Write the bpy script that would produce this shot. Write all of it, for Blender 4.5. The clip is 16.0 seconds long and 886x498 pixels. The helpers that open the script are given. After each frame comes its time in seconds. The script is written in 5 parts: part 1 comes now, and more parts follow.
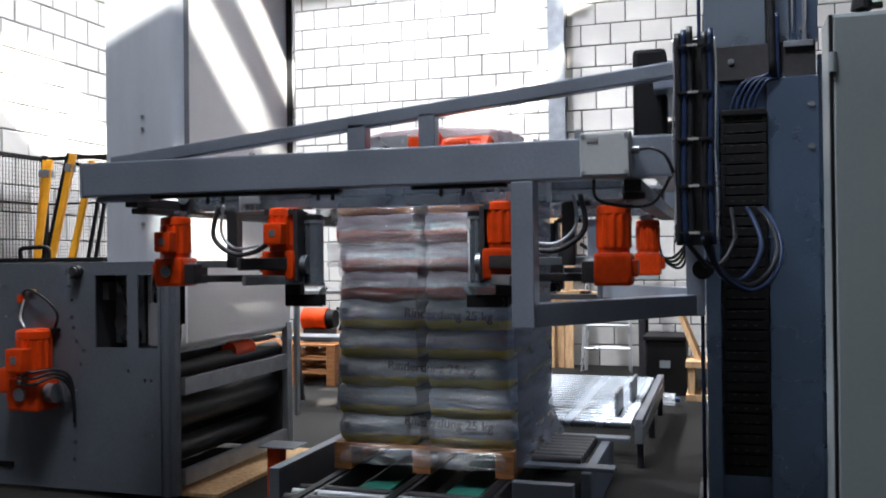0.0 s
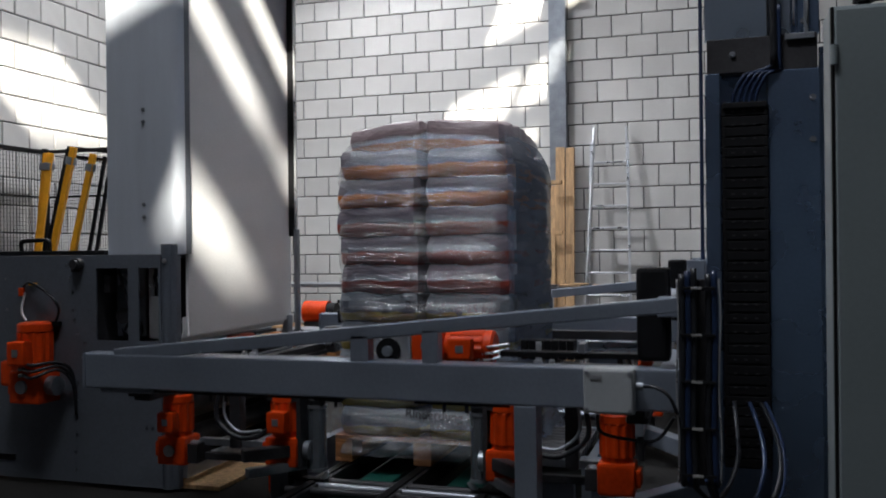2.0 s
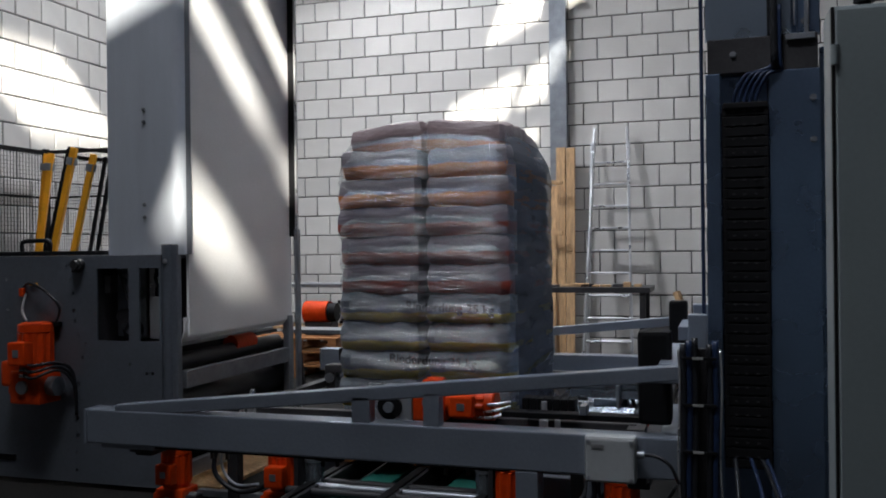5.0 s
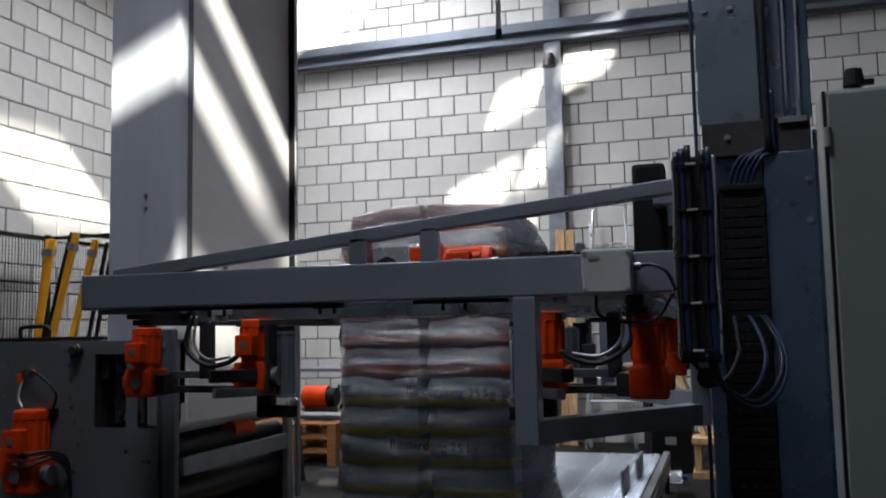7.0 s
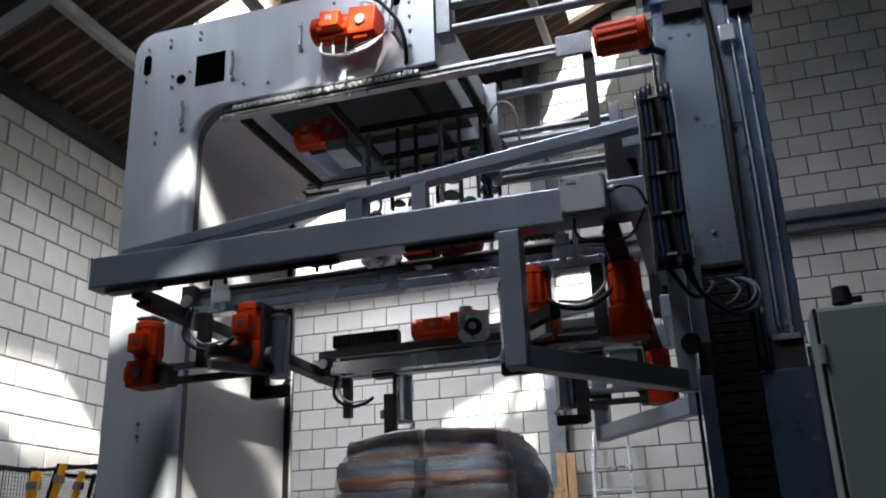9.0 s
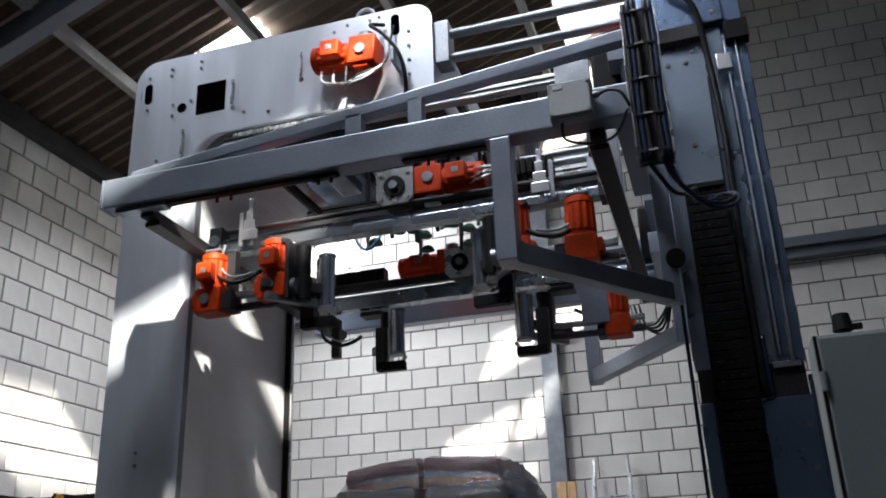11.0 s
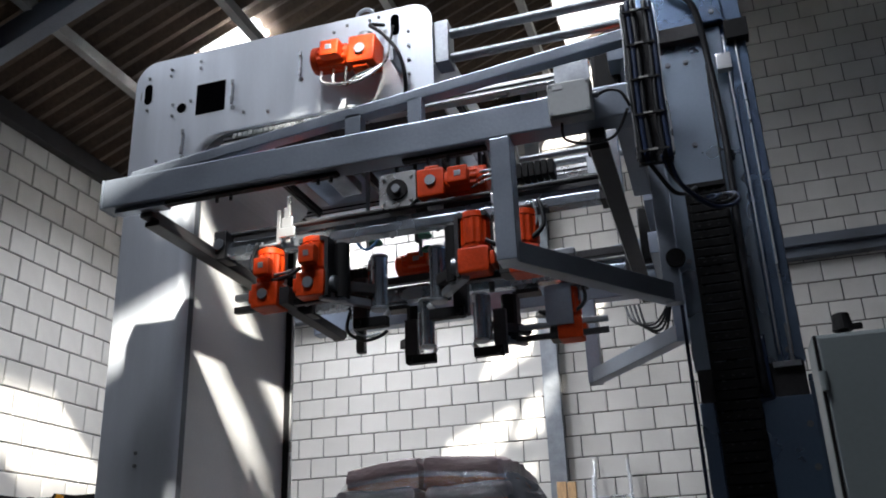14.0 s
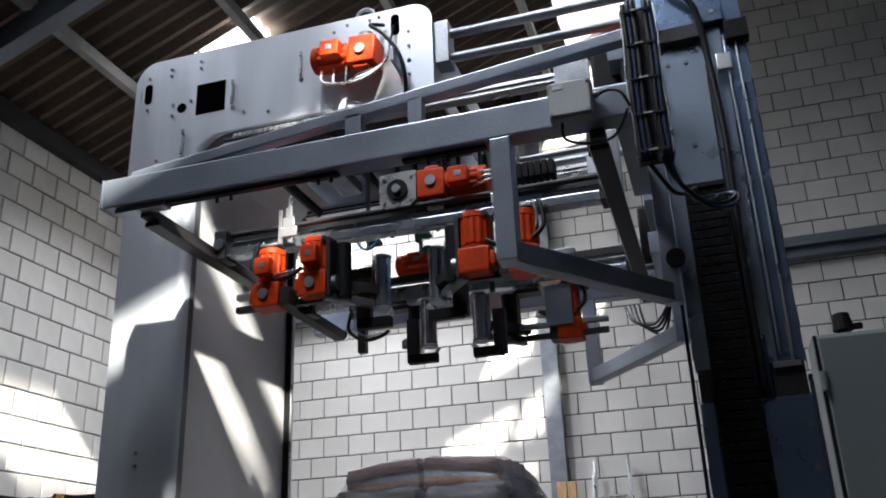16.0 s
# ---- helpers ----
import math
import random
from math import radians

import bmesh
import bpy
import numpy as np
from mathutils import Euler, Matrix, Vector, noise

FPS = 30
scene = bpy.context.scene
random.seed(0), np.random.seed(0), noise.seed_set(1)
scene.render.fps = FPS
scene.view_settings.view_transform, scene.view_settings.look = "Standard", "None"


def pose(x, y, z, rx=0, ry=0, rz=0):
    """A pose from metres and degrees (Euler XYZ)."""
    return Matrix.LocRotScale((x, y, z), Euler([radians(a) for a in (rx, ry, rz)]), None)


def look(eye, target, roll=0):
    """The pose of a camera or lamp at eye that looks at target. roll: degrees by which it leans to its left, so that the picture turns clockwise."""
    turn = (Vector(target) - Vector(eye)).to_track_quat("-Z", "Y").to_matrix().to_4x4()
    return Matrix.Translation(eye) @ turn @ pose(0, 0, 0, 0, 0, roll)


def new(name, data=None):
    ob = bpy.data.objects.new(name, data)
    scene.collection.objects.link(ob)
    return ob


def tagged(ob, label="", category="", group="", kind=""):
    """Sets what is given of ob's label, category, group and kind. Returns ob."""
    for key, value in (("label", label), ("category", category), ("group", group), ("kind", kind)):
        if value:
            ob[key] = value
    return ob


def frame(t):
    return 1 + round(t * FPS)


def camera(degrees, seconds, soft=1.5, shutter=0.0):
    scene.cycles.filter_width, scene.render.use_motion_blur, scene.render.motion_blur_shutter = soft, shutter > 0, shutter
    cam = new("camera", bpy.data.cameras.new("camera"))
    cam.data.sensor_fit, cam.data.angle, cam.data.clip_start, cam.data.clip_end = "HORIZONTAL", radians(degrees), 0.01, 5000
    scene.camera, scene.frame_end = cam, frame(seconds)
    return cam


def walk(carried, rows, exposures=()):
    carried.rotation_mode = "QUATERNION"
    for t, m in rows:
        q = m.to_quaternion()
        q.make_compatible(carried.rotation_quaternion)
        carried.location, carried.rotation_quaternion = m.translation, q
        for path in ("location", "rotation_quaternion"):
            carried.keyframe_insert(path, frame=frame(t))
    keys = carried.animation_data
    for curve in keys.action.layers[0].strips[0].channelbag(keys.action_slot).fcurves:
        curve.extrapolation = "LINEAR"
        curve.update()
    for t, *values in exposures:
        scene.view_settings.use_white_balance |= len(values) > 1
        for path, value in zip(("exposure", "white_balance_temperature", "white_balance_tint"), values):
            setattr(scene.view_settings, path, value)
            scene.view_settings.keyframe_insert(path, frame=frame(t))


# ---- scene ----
cam = camera(53.0, 16.0, 1.9, 0.4)
walk(cam, [
    (0.0, pose(0, 0, 1.35, 90.44, 0.65, 17.36)),
    (0.5, pose(0, 0, 1.35, 90.03, 0.68, 17.36)),
    (1.0, pose(0, 0, 1.35, 89.99, 0.66, 17.36)),
    (1.5, pose(0, 0, 1.35, 90.00, 0.65, 17.39)),
    (2.0, pose(0, 0, 1.35, 89.99, 0.66, 17.41)),
    (2.5, pose(0, 0, 1.35, 89.99, 0.68, 17.43)),
    (3.0, pose(0, 0, 1.35, 89.99, 0.68, 17.43)),
    (3.5, pose(0, 0, 1.35, 89.99, 0.68, 17.43)),
    (5.5, pose(0, 0, 1.35, 90.02, 0.68, 17.45)),
    (6.0, pose(0, 0, 1.35, 90.38, 0.68, 17.48)),
    (6.5, pose(0, 0, 1.35, 92.06, 0.86, 17.48)),
    (7.0, pose(0, 0, 1.35, 95.34, 1.08, 17.47)),
    (7.5, pose(0, 0, 1.35, 99.63, 1.43, 17.46)),
    (8.0, pose(0, 0, 1.35, 103.91, 1.65, 17.45)),
    (8.5, pose(0, 0, 1.35, 107.20, 1.83, 17.44)),
    (9.0, pose(0, 0, 1.35, 109.62, 1.98, 17.45)),
    (9.5, pose(0, 0, 1.35, 110.99, 1.99, 17.42)),
    (10.2, pose(0, 0, 1.35, 111.38, 2.06, 17.44)),
    (12.0, pose(0, 0, 1.35, 111.40, 2.06, 17.45)),
    (14.0, pose(0, 0, 1.35, 111.39, 2.09, 17.45)),
    (16.0, pose(0, 0, 1.35, 111.39, 2.09, 17.46)),
], exposures=[(0.0, 3.40, 6250, 10), (0.5, 3.05, 6250, 10), (1.0, 2.65, 6250, 10), (1.5, 2.30, 6250, 10), (2.0, 2.15, 6250, 10), (6.0, 2.10, 6250, 10), (7.0, 2.10, 6250, 10), (8.0, 1.95, 6250, 10), (9.0, 2.00, 6250, 10), (10.0, 2.10, 6250, 10), (16.0, 2.10, 6250, 10)])

# ---- light: sun through the roof lights, sky behind it ----
SUN = Vector((-1.0, 2.5, -2.5)).normalized()
world = bpy.data.worlds.new("sky_world")
scene.world = world
world.use_nodes = True
wn = world.node_tree.nodes
sky = wn.new("ShaderNodeTexSky")
sky.sky_type = "NISHITA"
sky.sun_disc = False
sky.sun_elevation = radians(42.9)
sky.sun_rotation = radians(158.2)
world.node_tree.links.new(sky.outputs["Color"], wn["Background"].inputs["Color"])
wn["Background"].inputs["Strength"].default_value = 0.1
sun_data = bpy.data.lights.new("sun", "SUN")
sun_data.energy, sun_data.angle, sun_data.color = 5.0, radians(1.2), (1.0, 0.93, 0.8)
sun = new("sun", sun_data)
sun.matrix_world = look((6, -6, 14), Vector((6, -6, 14)) + SUN)

ROOF_Z, ROOF_S = 6.15, 0.42          # eave height at the west wall, slope towards +x
WEST, NORTH, EAST, SOUTH = -6.398, 10.872, 8.2, -7.0


def roof_z(x):
    return ROOF_Z + ROOF_S * (x - WEST)


# roof lights: x0, x1, y0, y1; most are out of view, sized to cast the sun patches
# the last one is added, unseen, to brighten the machine fronts
ROOF_LIGHTS = [(-1.35, 0.25, -1.48, -1.08), (-0.08, 0.18, -3.1, -2.5), (-1.15, 0.25, -0.61, -0.27), (-1.1, 0.0, 0.03, 0.10),
               (-1.2, 0.32, 4.5, 5.65), (-5.2, -3.8, 8.9, 10.2), (-4.75, -4.05, 6.93, 7.3), (-1.25, -0.3, 9.3, 10.6), (-1.0, 0.6, 6.25, 6.85), (-5.08, -4.6, 2.6, 4.15), (-3.0, -0.6, 0.9, 2.1)]


def sky_lamp(name, m, sx, sy, watts, tint):
    d = bpy.data.lights.new(name, "AREA")
    d.shape, d.size, d.size_y, d.energy, d.color, d.spread = "RECTANGLE", sx, sy, watts, tint, radians(140)
    ob = new(name, d)
    ob.matrix_world = m
    return ob


SKY_WATTS = {0: 3, 1: 3, 2: 3, 4: 14, 5: 22, 6: 250, 9: 8, 10: 18}         # watts per square metre of roof light, uneven to brighten chosen walls and fronts
for k, watts in SKY_WATTS.items():
    x0, x1, y0, y1 = ROOF_LIGHTS[k]
    cx, cy = (x0 + x1) / 2, (y0 + y1) / 2
    m = pose(cx, cy, roof_z(cx) + 0.06, 0, -math.degrees(math.atan(ROOF_S)), 0)
    sky_lamp("roof_light_sky", m, x1 - x0, y1 - y0, watts * (x1 - x0) * (y1 - y0), (0.955, 0.965, 1.0))

# ---- materials ----
def shader(name, color, rough=0.5, metal=0.0, vary=0.12, scale=6.0, stretch=(1, 1, 1), bump=0.0015, grain=60.0, coat=0.0, piece=0.0, spec=0.5):
    """A surface with variation at two scales, fine relief."""
    m = bpy.data.materials.new(name)
    m.use_nodes = True
    n, k = m.node_tree.nodes, m.node_tree.links
    b = n["Principled BSDF"]
    geo = n.new("ShaderNodeTexCoord")
    mp = n.new("ShaderNodeMapping")
    mp.inputs["Scale"].default_value = stretch
    k.new(geo.outputs["Object"], mp.inputs["Vector"])
    big, small = n.new("ShaderNodeTexNoise"), n.new("ShaderNodeTexNoise")
    big.inputs["Scale"].default_value, small.inputs["Scale"].default_value = scale, grain
    big.inputs["Detail"].default_value, small.inputs["Detail"].default_value = 4.0, 3.0
    for t in (big, small):
        k.new(mp.outputs["Vector"], t.inputs["Vector"])
    ramp = n.new("ShaderNodeMapRange")
    ramp.inputs["From Min"].default_value, ramp.inputs["From Max"].default_value = 0.3, 0.7
    ramp.inputs["To Min"].default_value, ramp.inputs["To Max"].default_value = 1 - vary, 1 + vary
    k.new(big.outputs["Fac"], ramp.inputs["Value"])
    r2 = n.new("ShaderNodeMapRange")
    r2.inputs["From Min"].default_value, r2.inputs["From Max"].default_value = 0.3, 0.7
    r2.inputs["To Min"].default_value, r2.inputs["To Max"].default_value = 1 - vary * 0.5, 1 + vary * 0.5
    k.new(small.outputs["Fac"], r2.inputs["Value"])
    mul = n.new("ShaderNodeMath")
    mul.operation = "MULTIPLY"
    k.new(ramp.outputs["Result"], mul.inputs[0])
    k.new(r2.outputs["Result"], mul.inputs[1])
    last = mul
    if piece:
        info = n.new("ShaderNodeObjectInfo")
        isl = n.new("ShaderNodeNewGeometry")
        add = n.new("ShaderNodeMath")
        add.operation = "ADD"
        k.new(info.outputs["Random"], add.inputs[0])
        k.new(isl.outputs["Random Per Island"], add.inputs[1])
        fr = n.new("ShaderNodeMath")
        fr.operation = "FRACT"
        k.new(add.outputs[0], fr.inputs[0])
        r3 = n.new("ShaderNodeMapRange")
        r3.inputs["To Min"].default_value, r3.inputs["To Max"].default_value = 1 - piece, 1 + piece
        k.new(fr.outputs[0], r3.inputs["Value"])
        m2 = n.new("ShaderNodeMath")
        m2.operation = "MULTIPLY"
        k.new(last.outputs[0], m2.inputs[0])
        k.new(r3.outputs["Result"], m2.inputs[1])
        last = m2
    vm = n.new("ShaderNodeVectorMath")
    vm.operation = "SCALE"
    vm.inputs[0].default_value = color
    k.new(last.outputs[0], vm.inputs["Scale"])
    k.new(vm.outputs["Vector"], b.inputs["Base Color"])
    rr = n.new("ShaderNodeMapRange")
    rr.inputs["To Min"].default_value, rr.inputs["To Max"].default_value = max(0.03, rough - 0.12), min(1, rough + 0.12)
    k.new(big.outputs["Fac"], rr.inputs["Value"])
    k.new(rr.outputs["Result"], b.inputs["Roughness"])
    b.inputs["Metallic"].default_value = metal
    b.inputs["Coat Weight"].default_value = coat
    b.inputs["Specular IOR Level"].default_value = spec
    if bump:
        bp = n.new("ShaderNodeBump")
        bp.inputs["Strength"].default_value, bp.inputs["Distance"].default_value = 0.5, bump
        k.new(small.outputs["Fac"], bp.inputs["Height"])
        k.new(bp.outputs["Normal"], b.inputs["Normal"])
    return m


def film_shader(name, tint, haze, gloss, rough, wrinkle=0.012, patchy=1.0):
    """Thin stretch film: clear, with a mirror-like wrinkled skin and a milky haze where it lies in folds."""
    m = bpy.data.materials.new(name)
    m.use_nodes = True
    n, k = m.node_tree.nodes, m.node_tree.links
    n.remove(n["Principled BSDF"])
    tex = n.new("ShaderNodeTexCoord")

    def creases(stretch, scale, detail):
        mp, no = n.new("ShaderNodeMapping"), n.new("ShaderNodeTexNoise")
        mp.inputs["Scale"].default_value = stretch
        no.inputs["Scale"].default_value, no.inputs["Detail"].default_value = scale, detail
        k.new(tex.outputs["Object"], mp.inputs["Vector"])
        k.new(mp.outputs["Vector"], no.inputs["Vector"])
        return no.outputs["Fac"]

    wide, fine = creases((2.0, 2.0, 16), 1.6, 4), creases((3.5, 3.5, 60), 1.7, 5)
    add = n.new("ShaderNodeMath")
    add.operation = "MULTIPLY_ADD"
    add.inputs[1].default_value = 0.45
    k.new(fine, add.inputs[0])
    k.new(wide, add.inputs[2])
    bp = n.new("ShaderNodeBump")
    bp.inputs["Strength"].default_value, bp.inputs["Distance"].default_value = 1.0, wrinkle
    k.new(add.outputs[0], bp.inputs["Height"])
    clear, shine, milk = n.new("ShaderNodeBsdfTransparent"), n.new("ShaderNodeBsdfGlossy"), n.new("ShaderNodeBsdfDiffuse")
    clear.inputs["Color"].default_value = (0.97, 0.975, 0.985, 1)
    shine.inputs["Roughness"].default_value = rough
    milk.inputs["Color"].default_value = (*tint, 1)
    k.new(bp.outputs["Normal"], shine.inputs["Normal"])
    k.new(bp.outputs["Normal"], milk.inputs["Normal"])
    skin, cloud = n.new("ShaderNodeMixShader"), n.new("ShaderNodeMixShader")
    skin.inputs["Fac"].default_value = gloss
    k.new(clear.outputs[0], skin.inputs[1])
    k.new(shine.outputs[0], skin.inputs[2])
    mr = n.new("ShaderNodeMapRange")
    mr.inputs["From Min"].default_value, mr.inputs["From Max"].default_value = 0.35, 0.7
    mr.inputs["To Min"].default_value, mr.inputs["To Max"].default_value = haze * (1 - 0.5 * patchy), haze * (1 + 0.6 * patchy)
    k.new(wide, mr.inputs["Value"])
    k.new(mr.outputs["Result"], cloud.inputs["Fac"])
    k.new(skin.outputs[0], cloud.inputs[1])
    k.new(milk.outputs[0], cloud.inputs[2])
    k.new(cloud.outputs[0], n["Material Output"].inputs["Surface"])
    return m


def bag_shader(name, top, low, band, split=-0.15):
    """Printed plastic sack: a pale upper field that can hold film sheen, a coloured lower band, film gloss and creases.
    """
    m = shader(name, top, 0.32, 0.0, 0.16, 9.0, (1, 1, 3), 0.012, 28.0)
    n, k = m.node_tree.nodes, m.node_tree.links
    b = n["Principled BSDF"]
    old = b.inputs["Base Color"].links[0].from_socket
    tex = n.new("ShaderNodeTexCoord")
    sep = n.new("ShaderNodeSeparateXYZ")
    k.new(tex.outputs["Object"], sep.inputs["Vector"])
    no = n.new("ShaderNodeTexNoise")
    no.inputs["Scale"].default_value = 7.0
    k.new(tex.outputs["Object"], no.inputs["Vector"])
    ad = n.new("ShaderNodeMath")
    ad.operation = "MULTIPLY_ADD"
    ad.inputs[1].default_value = 0.035
    k.new(no.outputs["Fac"], ad.inputs[0])
    k.new(sep.outputs["Z"], ad.inputs[2])
    mr = n.new("ShaderNodeMapRange")
    mr.inputs["From Min"].default_value, mr.inputs["From Max"].default_value = band[0] + 0.0175, band[0] + 0.0275
    k.new(ad.outputs[0], mr.inputs["Value"])
    mix = n.new("ShaderNodeMix")
    mix.data_type = "RGBA"
    mix.inputs["A"].default_value = (*low, 1)
    k.new(mr.outputs["Result"], mix.inputs["Factor"])
    k.new(old, mix.inputs["B"])
    k.new(mix.outputs["Result"], b.inputs["Base Color"])
    return m


BLOCK = shader("concrete_block_paint", (0.58, 0.565, 0.54), 0.85, 0, 0.08, 2.2, bump=0.006, grain=90, piece=0.07)
MORTAR = shader("dark_mortar", (0.055, 0.055, 0.055), 0.95, 0, 0.2, 3)
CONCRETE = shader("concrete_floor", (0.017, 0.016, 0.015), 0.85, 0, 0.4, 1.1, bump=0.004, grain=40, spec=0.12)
# for the unseen east wall: kept dark so little light bounces back
DARKWALL = shader("low_bounce_wall", (0.06, 0.06, 0.065), 0.9, 0, 0.12, 1.5)
# for the unseen south wall: grey enough to bounce and reflect light
REARWALL = shader("bounce_wall_grey", (0.26, 0.265, 0.28), 0.85, 0, 0.12, 1.5)
ROOFING = shader("brown_corrugated_roofing", (0.065, 0.043, 0.028), 0.85, 0, 0.35, 1.3, (1, 1, 1), 0.01, 25)
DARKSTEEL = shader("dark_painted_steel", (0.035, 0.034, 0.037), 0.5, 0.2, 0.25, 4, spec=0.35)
WHITESTEEL = shader("grey_white_purlin", (0.30, 0.295, 0.285), 0.6, 0.0, 0.15, 4)
MATTESHEET = shader("matte_grey_white_sheet", (0.88, 0.885, 0.89), 0.36, 0.0, 0.05, 1.2, (1, 1, 3), 0.0008, 40)
STAINLESS = shader("brushed_stainless", (0.72, 0.77, 0.85), 0.33, 0.5, 0.05, 1.2, (8, 8, 0.8), 0.0012, 30)
GALV = shader("galvanised_steel", (0.30, 0.32, 0.35), 0.38, 0.75, 0.15, 9)
FRAMEGREY = shader("grey_frame_paint", (0.28, 0.32, 0.385), 0.34, 0.55, 0.08, 3, bump=0.002)
PANELGREY = shader("grey_machine_panel", (0.165, 0.185, 0.22), 0.42, 0.5, 0.12, 2, bump=0.001)
MASTBLUE = shader("blue_grey_mast_steel", (0.21, 0.29, 0.43), 0.28, 0.92, 0.08, 2.5, bump=0.0005)
# lit copy of the mast steel: the upper plate's reflected light is in its colour
LITMAST = shader("lit_mast_steel", (0.34, 0.41, 0.50), 0.28, 0.85, 0.05, 1.5, bump=0.0004)
# near-black for flat slabs: the shade inside openings as a colour
HOLEBLACK = shader("hollow_black_paint", (0.0015, 0.0015, 0.002), 0.9, 0, 0.2, 5, spec=0.0)
CABINET = shader("light_grey_cabinet_paint", (0.19, 0.22, 0.23), 0.45, 0.0, 0.06, 2, bump=0.001)
BOXGREY = shader("pale_grey_box_plastic", (0.36, 0.38, 0.39), 0.5, 0.0, 0.06, 6, bump=0.001)
ALU = shader("anodised_aluminium", (0.66, 0.67, 0.69), 0.30, 0.8, 0.06, 5)
STEELTUBE = shader("grey_turned_steel", (0.36, 0.40, 0.45), 0.26, 0.85, 0.08, 5)
BLACK = shader("black_plastic", (0.004, 0.004, 0.005), 0.6, 0, 0.3, 8, spec=0.2)
RUBBER = shader("black_cable_rubber", (0.012, 0.013, 0.016), 0.4, 0, 0.2, 20, spec=0.35)
BLUECABLE = shader("dark_blue_cable", (0.012, 0.022, 0.055), 0.35, 0, 0.2, 20, spec=0.35)
ORANGE = shader("orange_motor_paint", (0.58, 0.046, 0.0015), 0.45, 0, 0.18, 7, bump=0.004, spec=0.25)
YELLOW = shader("yellow_barrier_paint", (0.90, 0.40, 0.008), 0.5, 0, 0.15, 5)
WOOD = shader("raw_timber", (0.52, 0.33, 0.17), 0.75, 0, 0.25, 6, (6, 6, 0.8), 0.006, 30, piece=0.15)
PALLETWOOD = shader("pallet_timber", (0.30, 0.125, 0.04), 0.8, 0, 0.25, 6, (1, 6, 6), 0.006, 30, piece=0.15)
GREEN = shader("green_suction_cup", (0.008, 0.105, 0.065), 0.55, 0, 0.15, 8)
GREENBELT = shader("green_conveyor_belt", (0.02, 0.14, 0.11), 0.5, 0, 0.2, 8)
BLUEHOSE = shader("blue_air_hose", (0.05, 0.16, 0.34), 0.35, 0, 0.1, 8)
BLUEGLASS = shader("dark_blue_cap", (0.01, 0.03, 0.12), 0.3, 0, 0.1, 8)
INK = shader("dark_print_ink", (0.03, 0.03, 0.035), 0.5, 0, 0.1, 8)
HOOD = film_shader("clear_stretch_film", (0.50, 0.52, 0.58), 0.10, 0.21, 0.15, 0.024)
# film of the +x side: darker tint, less clear
HOODSIDE = film_shader("dark_hazy_film", (0.17, 0.18, 0.205), 0.66, 0.10, 0.25, 0.006, 0.2)
# grey upper fields here include the sheen reflected by the film over them
BAG_BROWN = bag_shader("orange_banded_grey_sack", (0.22, 0.20, 0.22), (0.66, 0.18, 0.010), (-0.012, 0))
BAG_MAUVE = bag_shader("mauve_grey_sack", (0.20, 0.175, 0.205), (0.30, 0.05, 0.03), (-0.014, 0))
BAG_TOP = bag_shader("rust_brown_sack", (0.29, 0.22, 0.23), (0.50, 0.13, 0.025), (-0.02, 0))
BAG_WHITE = bag_shader("pale_grey_sack", (0.155, 0.175, 0.20), (0.48, 0.36, 0.025), (-0.03, 0))

GLAZING = bpy.data.materials.new("milky_roof_light")
GLAZING.use_nodes = True
GLAZING.node_tree.nodes.remove(GLAZING.node_tree.nodes["Principled BSDF"])
gl_tr = GLAZING.node_tree.nodes.new("ShaderNodeBsdfTranslucent")
gl_tr.inputs["Color"].default_value = (0.6, 0.62, 0.64, 1)
GLAZING.node_tree.links.new(gl_tr.outputs[0], GLAZING.node_tree.nodes["Material Output"].inputs["Surface"])


# ---- mesh helpers ----
def slab(bm, x0, x1, y0, y1, z0, z1, bevel=0.0, m=None):
    """Adds a box, with bevelled edges if asked."""
    r = bmesh.ops.create_cube(bm, size=1.0)
    mat = Matrix.LocRotScale(((x0 + x1) / 2, (y0 + y1) / 2, (z0 + z1) / 2), None, (abs(x1 - x0), abs(y1 - y0), abs(z1 - z0)))
    bmesh.ops.transform(bm, matrix=mat, verts=r["verts"])
    vs = r["verts"]
    if bevel:
        es = {e for v in vs for e in v.link_edges}
        out = bmesh.ops.bevel(bm, geom=list(es), offset=bevel, segments=2, affect="EDGES", profile=0.6)
        vs = list({v for f in out["faces"] for v in f.verts} | {v for v in vs if v.is_valid})
    if m is not None:
        bmesh.ops.transform(bm, matrix=m, verts=vs)
    return vs


def rod(bm, p, q, r, n=14, r2=None, cap=True):
    """Adds a round bar from p to q."""
    p, q = Vector(p), Vector(q)
    m = Matrix.Translation((p + q) / 2) @ (q - p).to_track_quat("Z", "Y").to_matrix().to_4x4()
    return bmesh.ops.create_cone(bm, cap_ends=cap, segments=n, radius1=r, radius2=r if r2 is None else r2, depth=(q - p).length, matrix=m)["verts"]


def beam(bm, p, q, w, h, bevel=0.006):
    """Adds a rectangular bar from p to q: w across, h upright."""
    p, q = Vector(p), Vector(q)
    d = (q - p).normalized()
    side = d.cross(Vector((0, 0, 1)))
    side = Vector((1, 0, 0)) if side.length < 1e-4 else side.normalized()
    up = side.cross(d)
    m = Matrix((side, d, up)).transposed().to_4x4()
    m.translation = (p + q) / 2
    L = (q - p).length
    return slab(bm, -w / 2, w / 2, -L / 2, L / 2, -h / 2, h / 2, bevel, m)


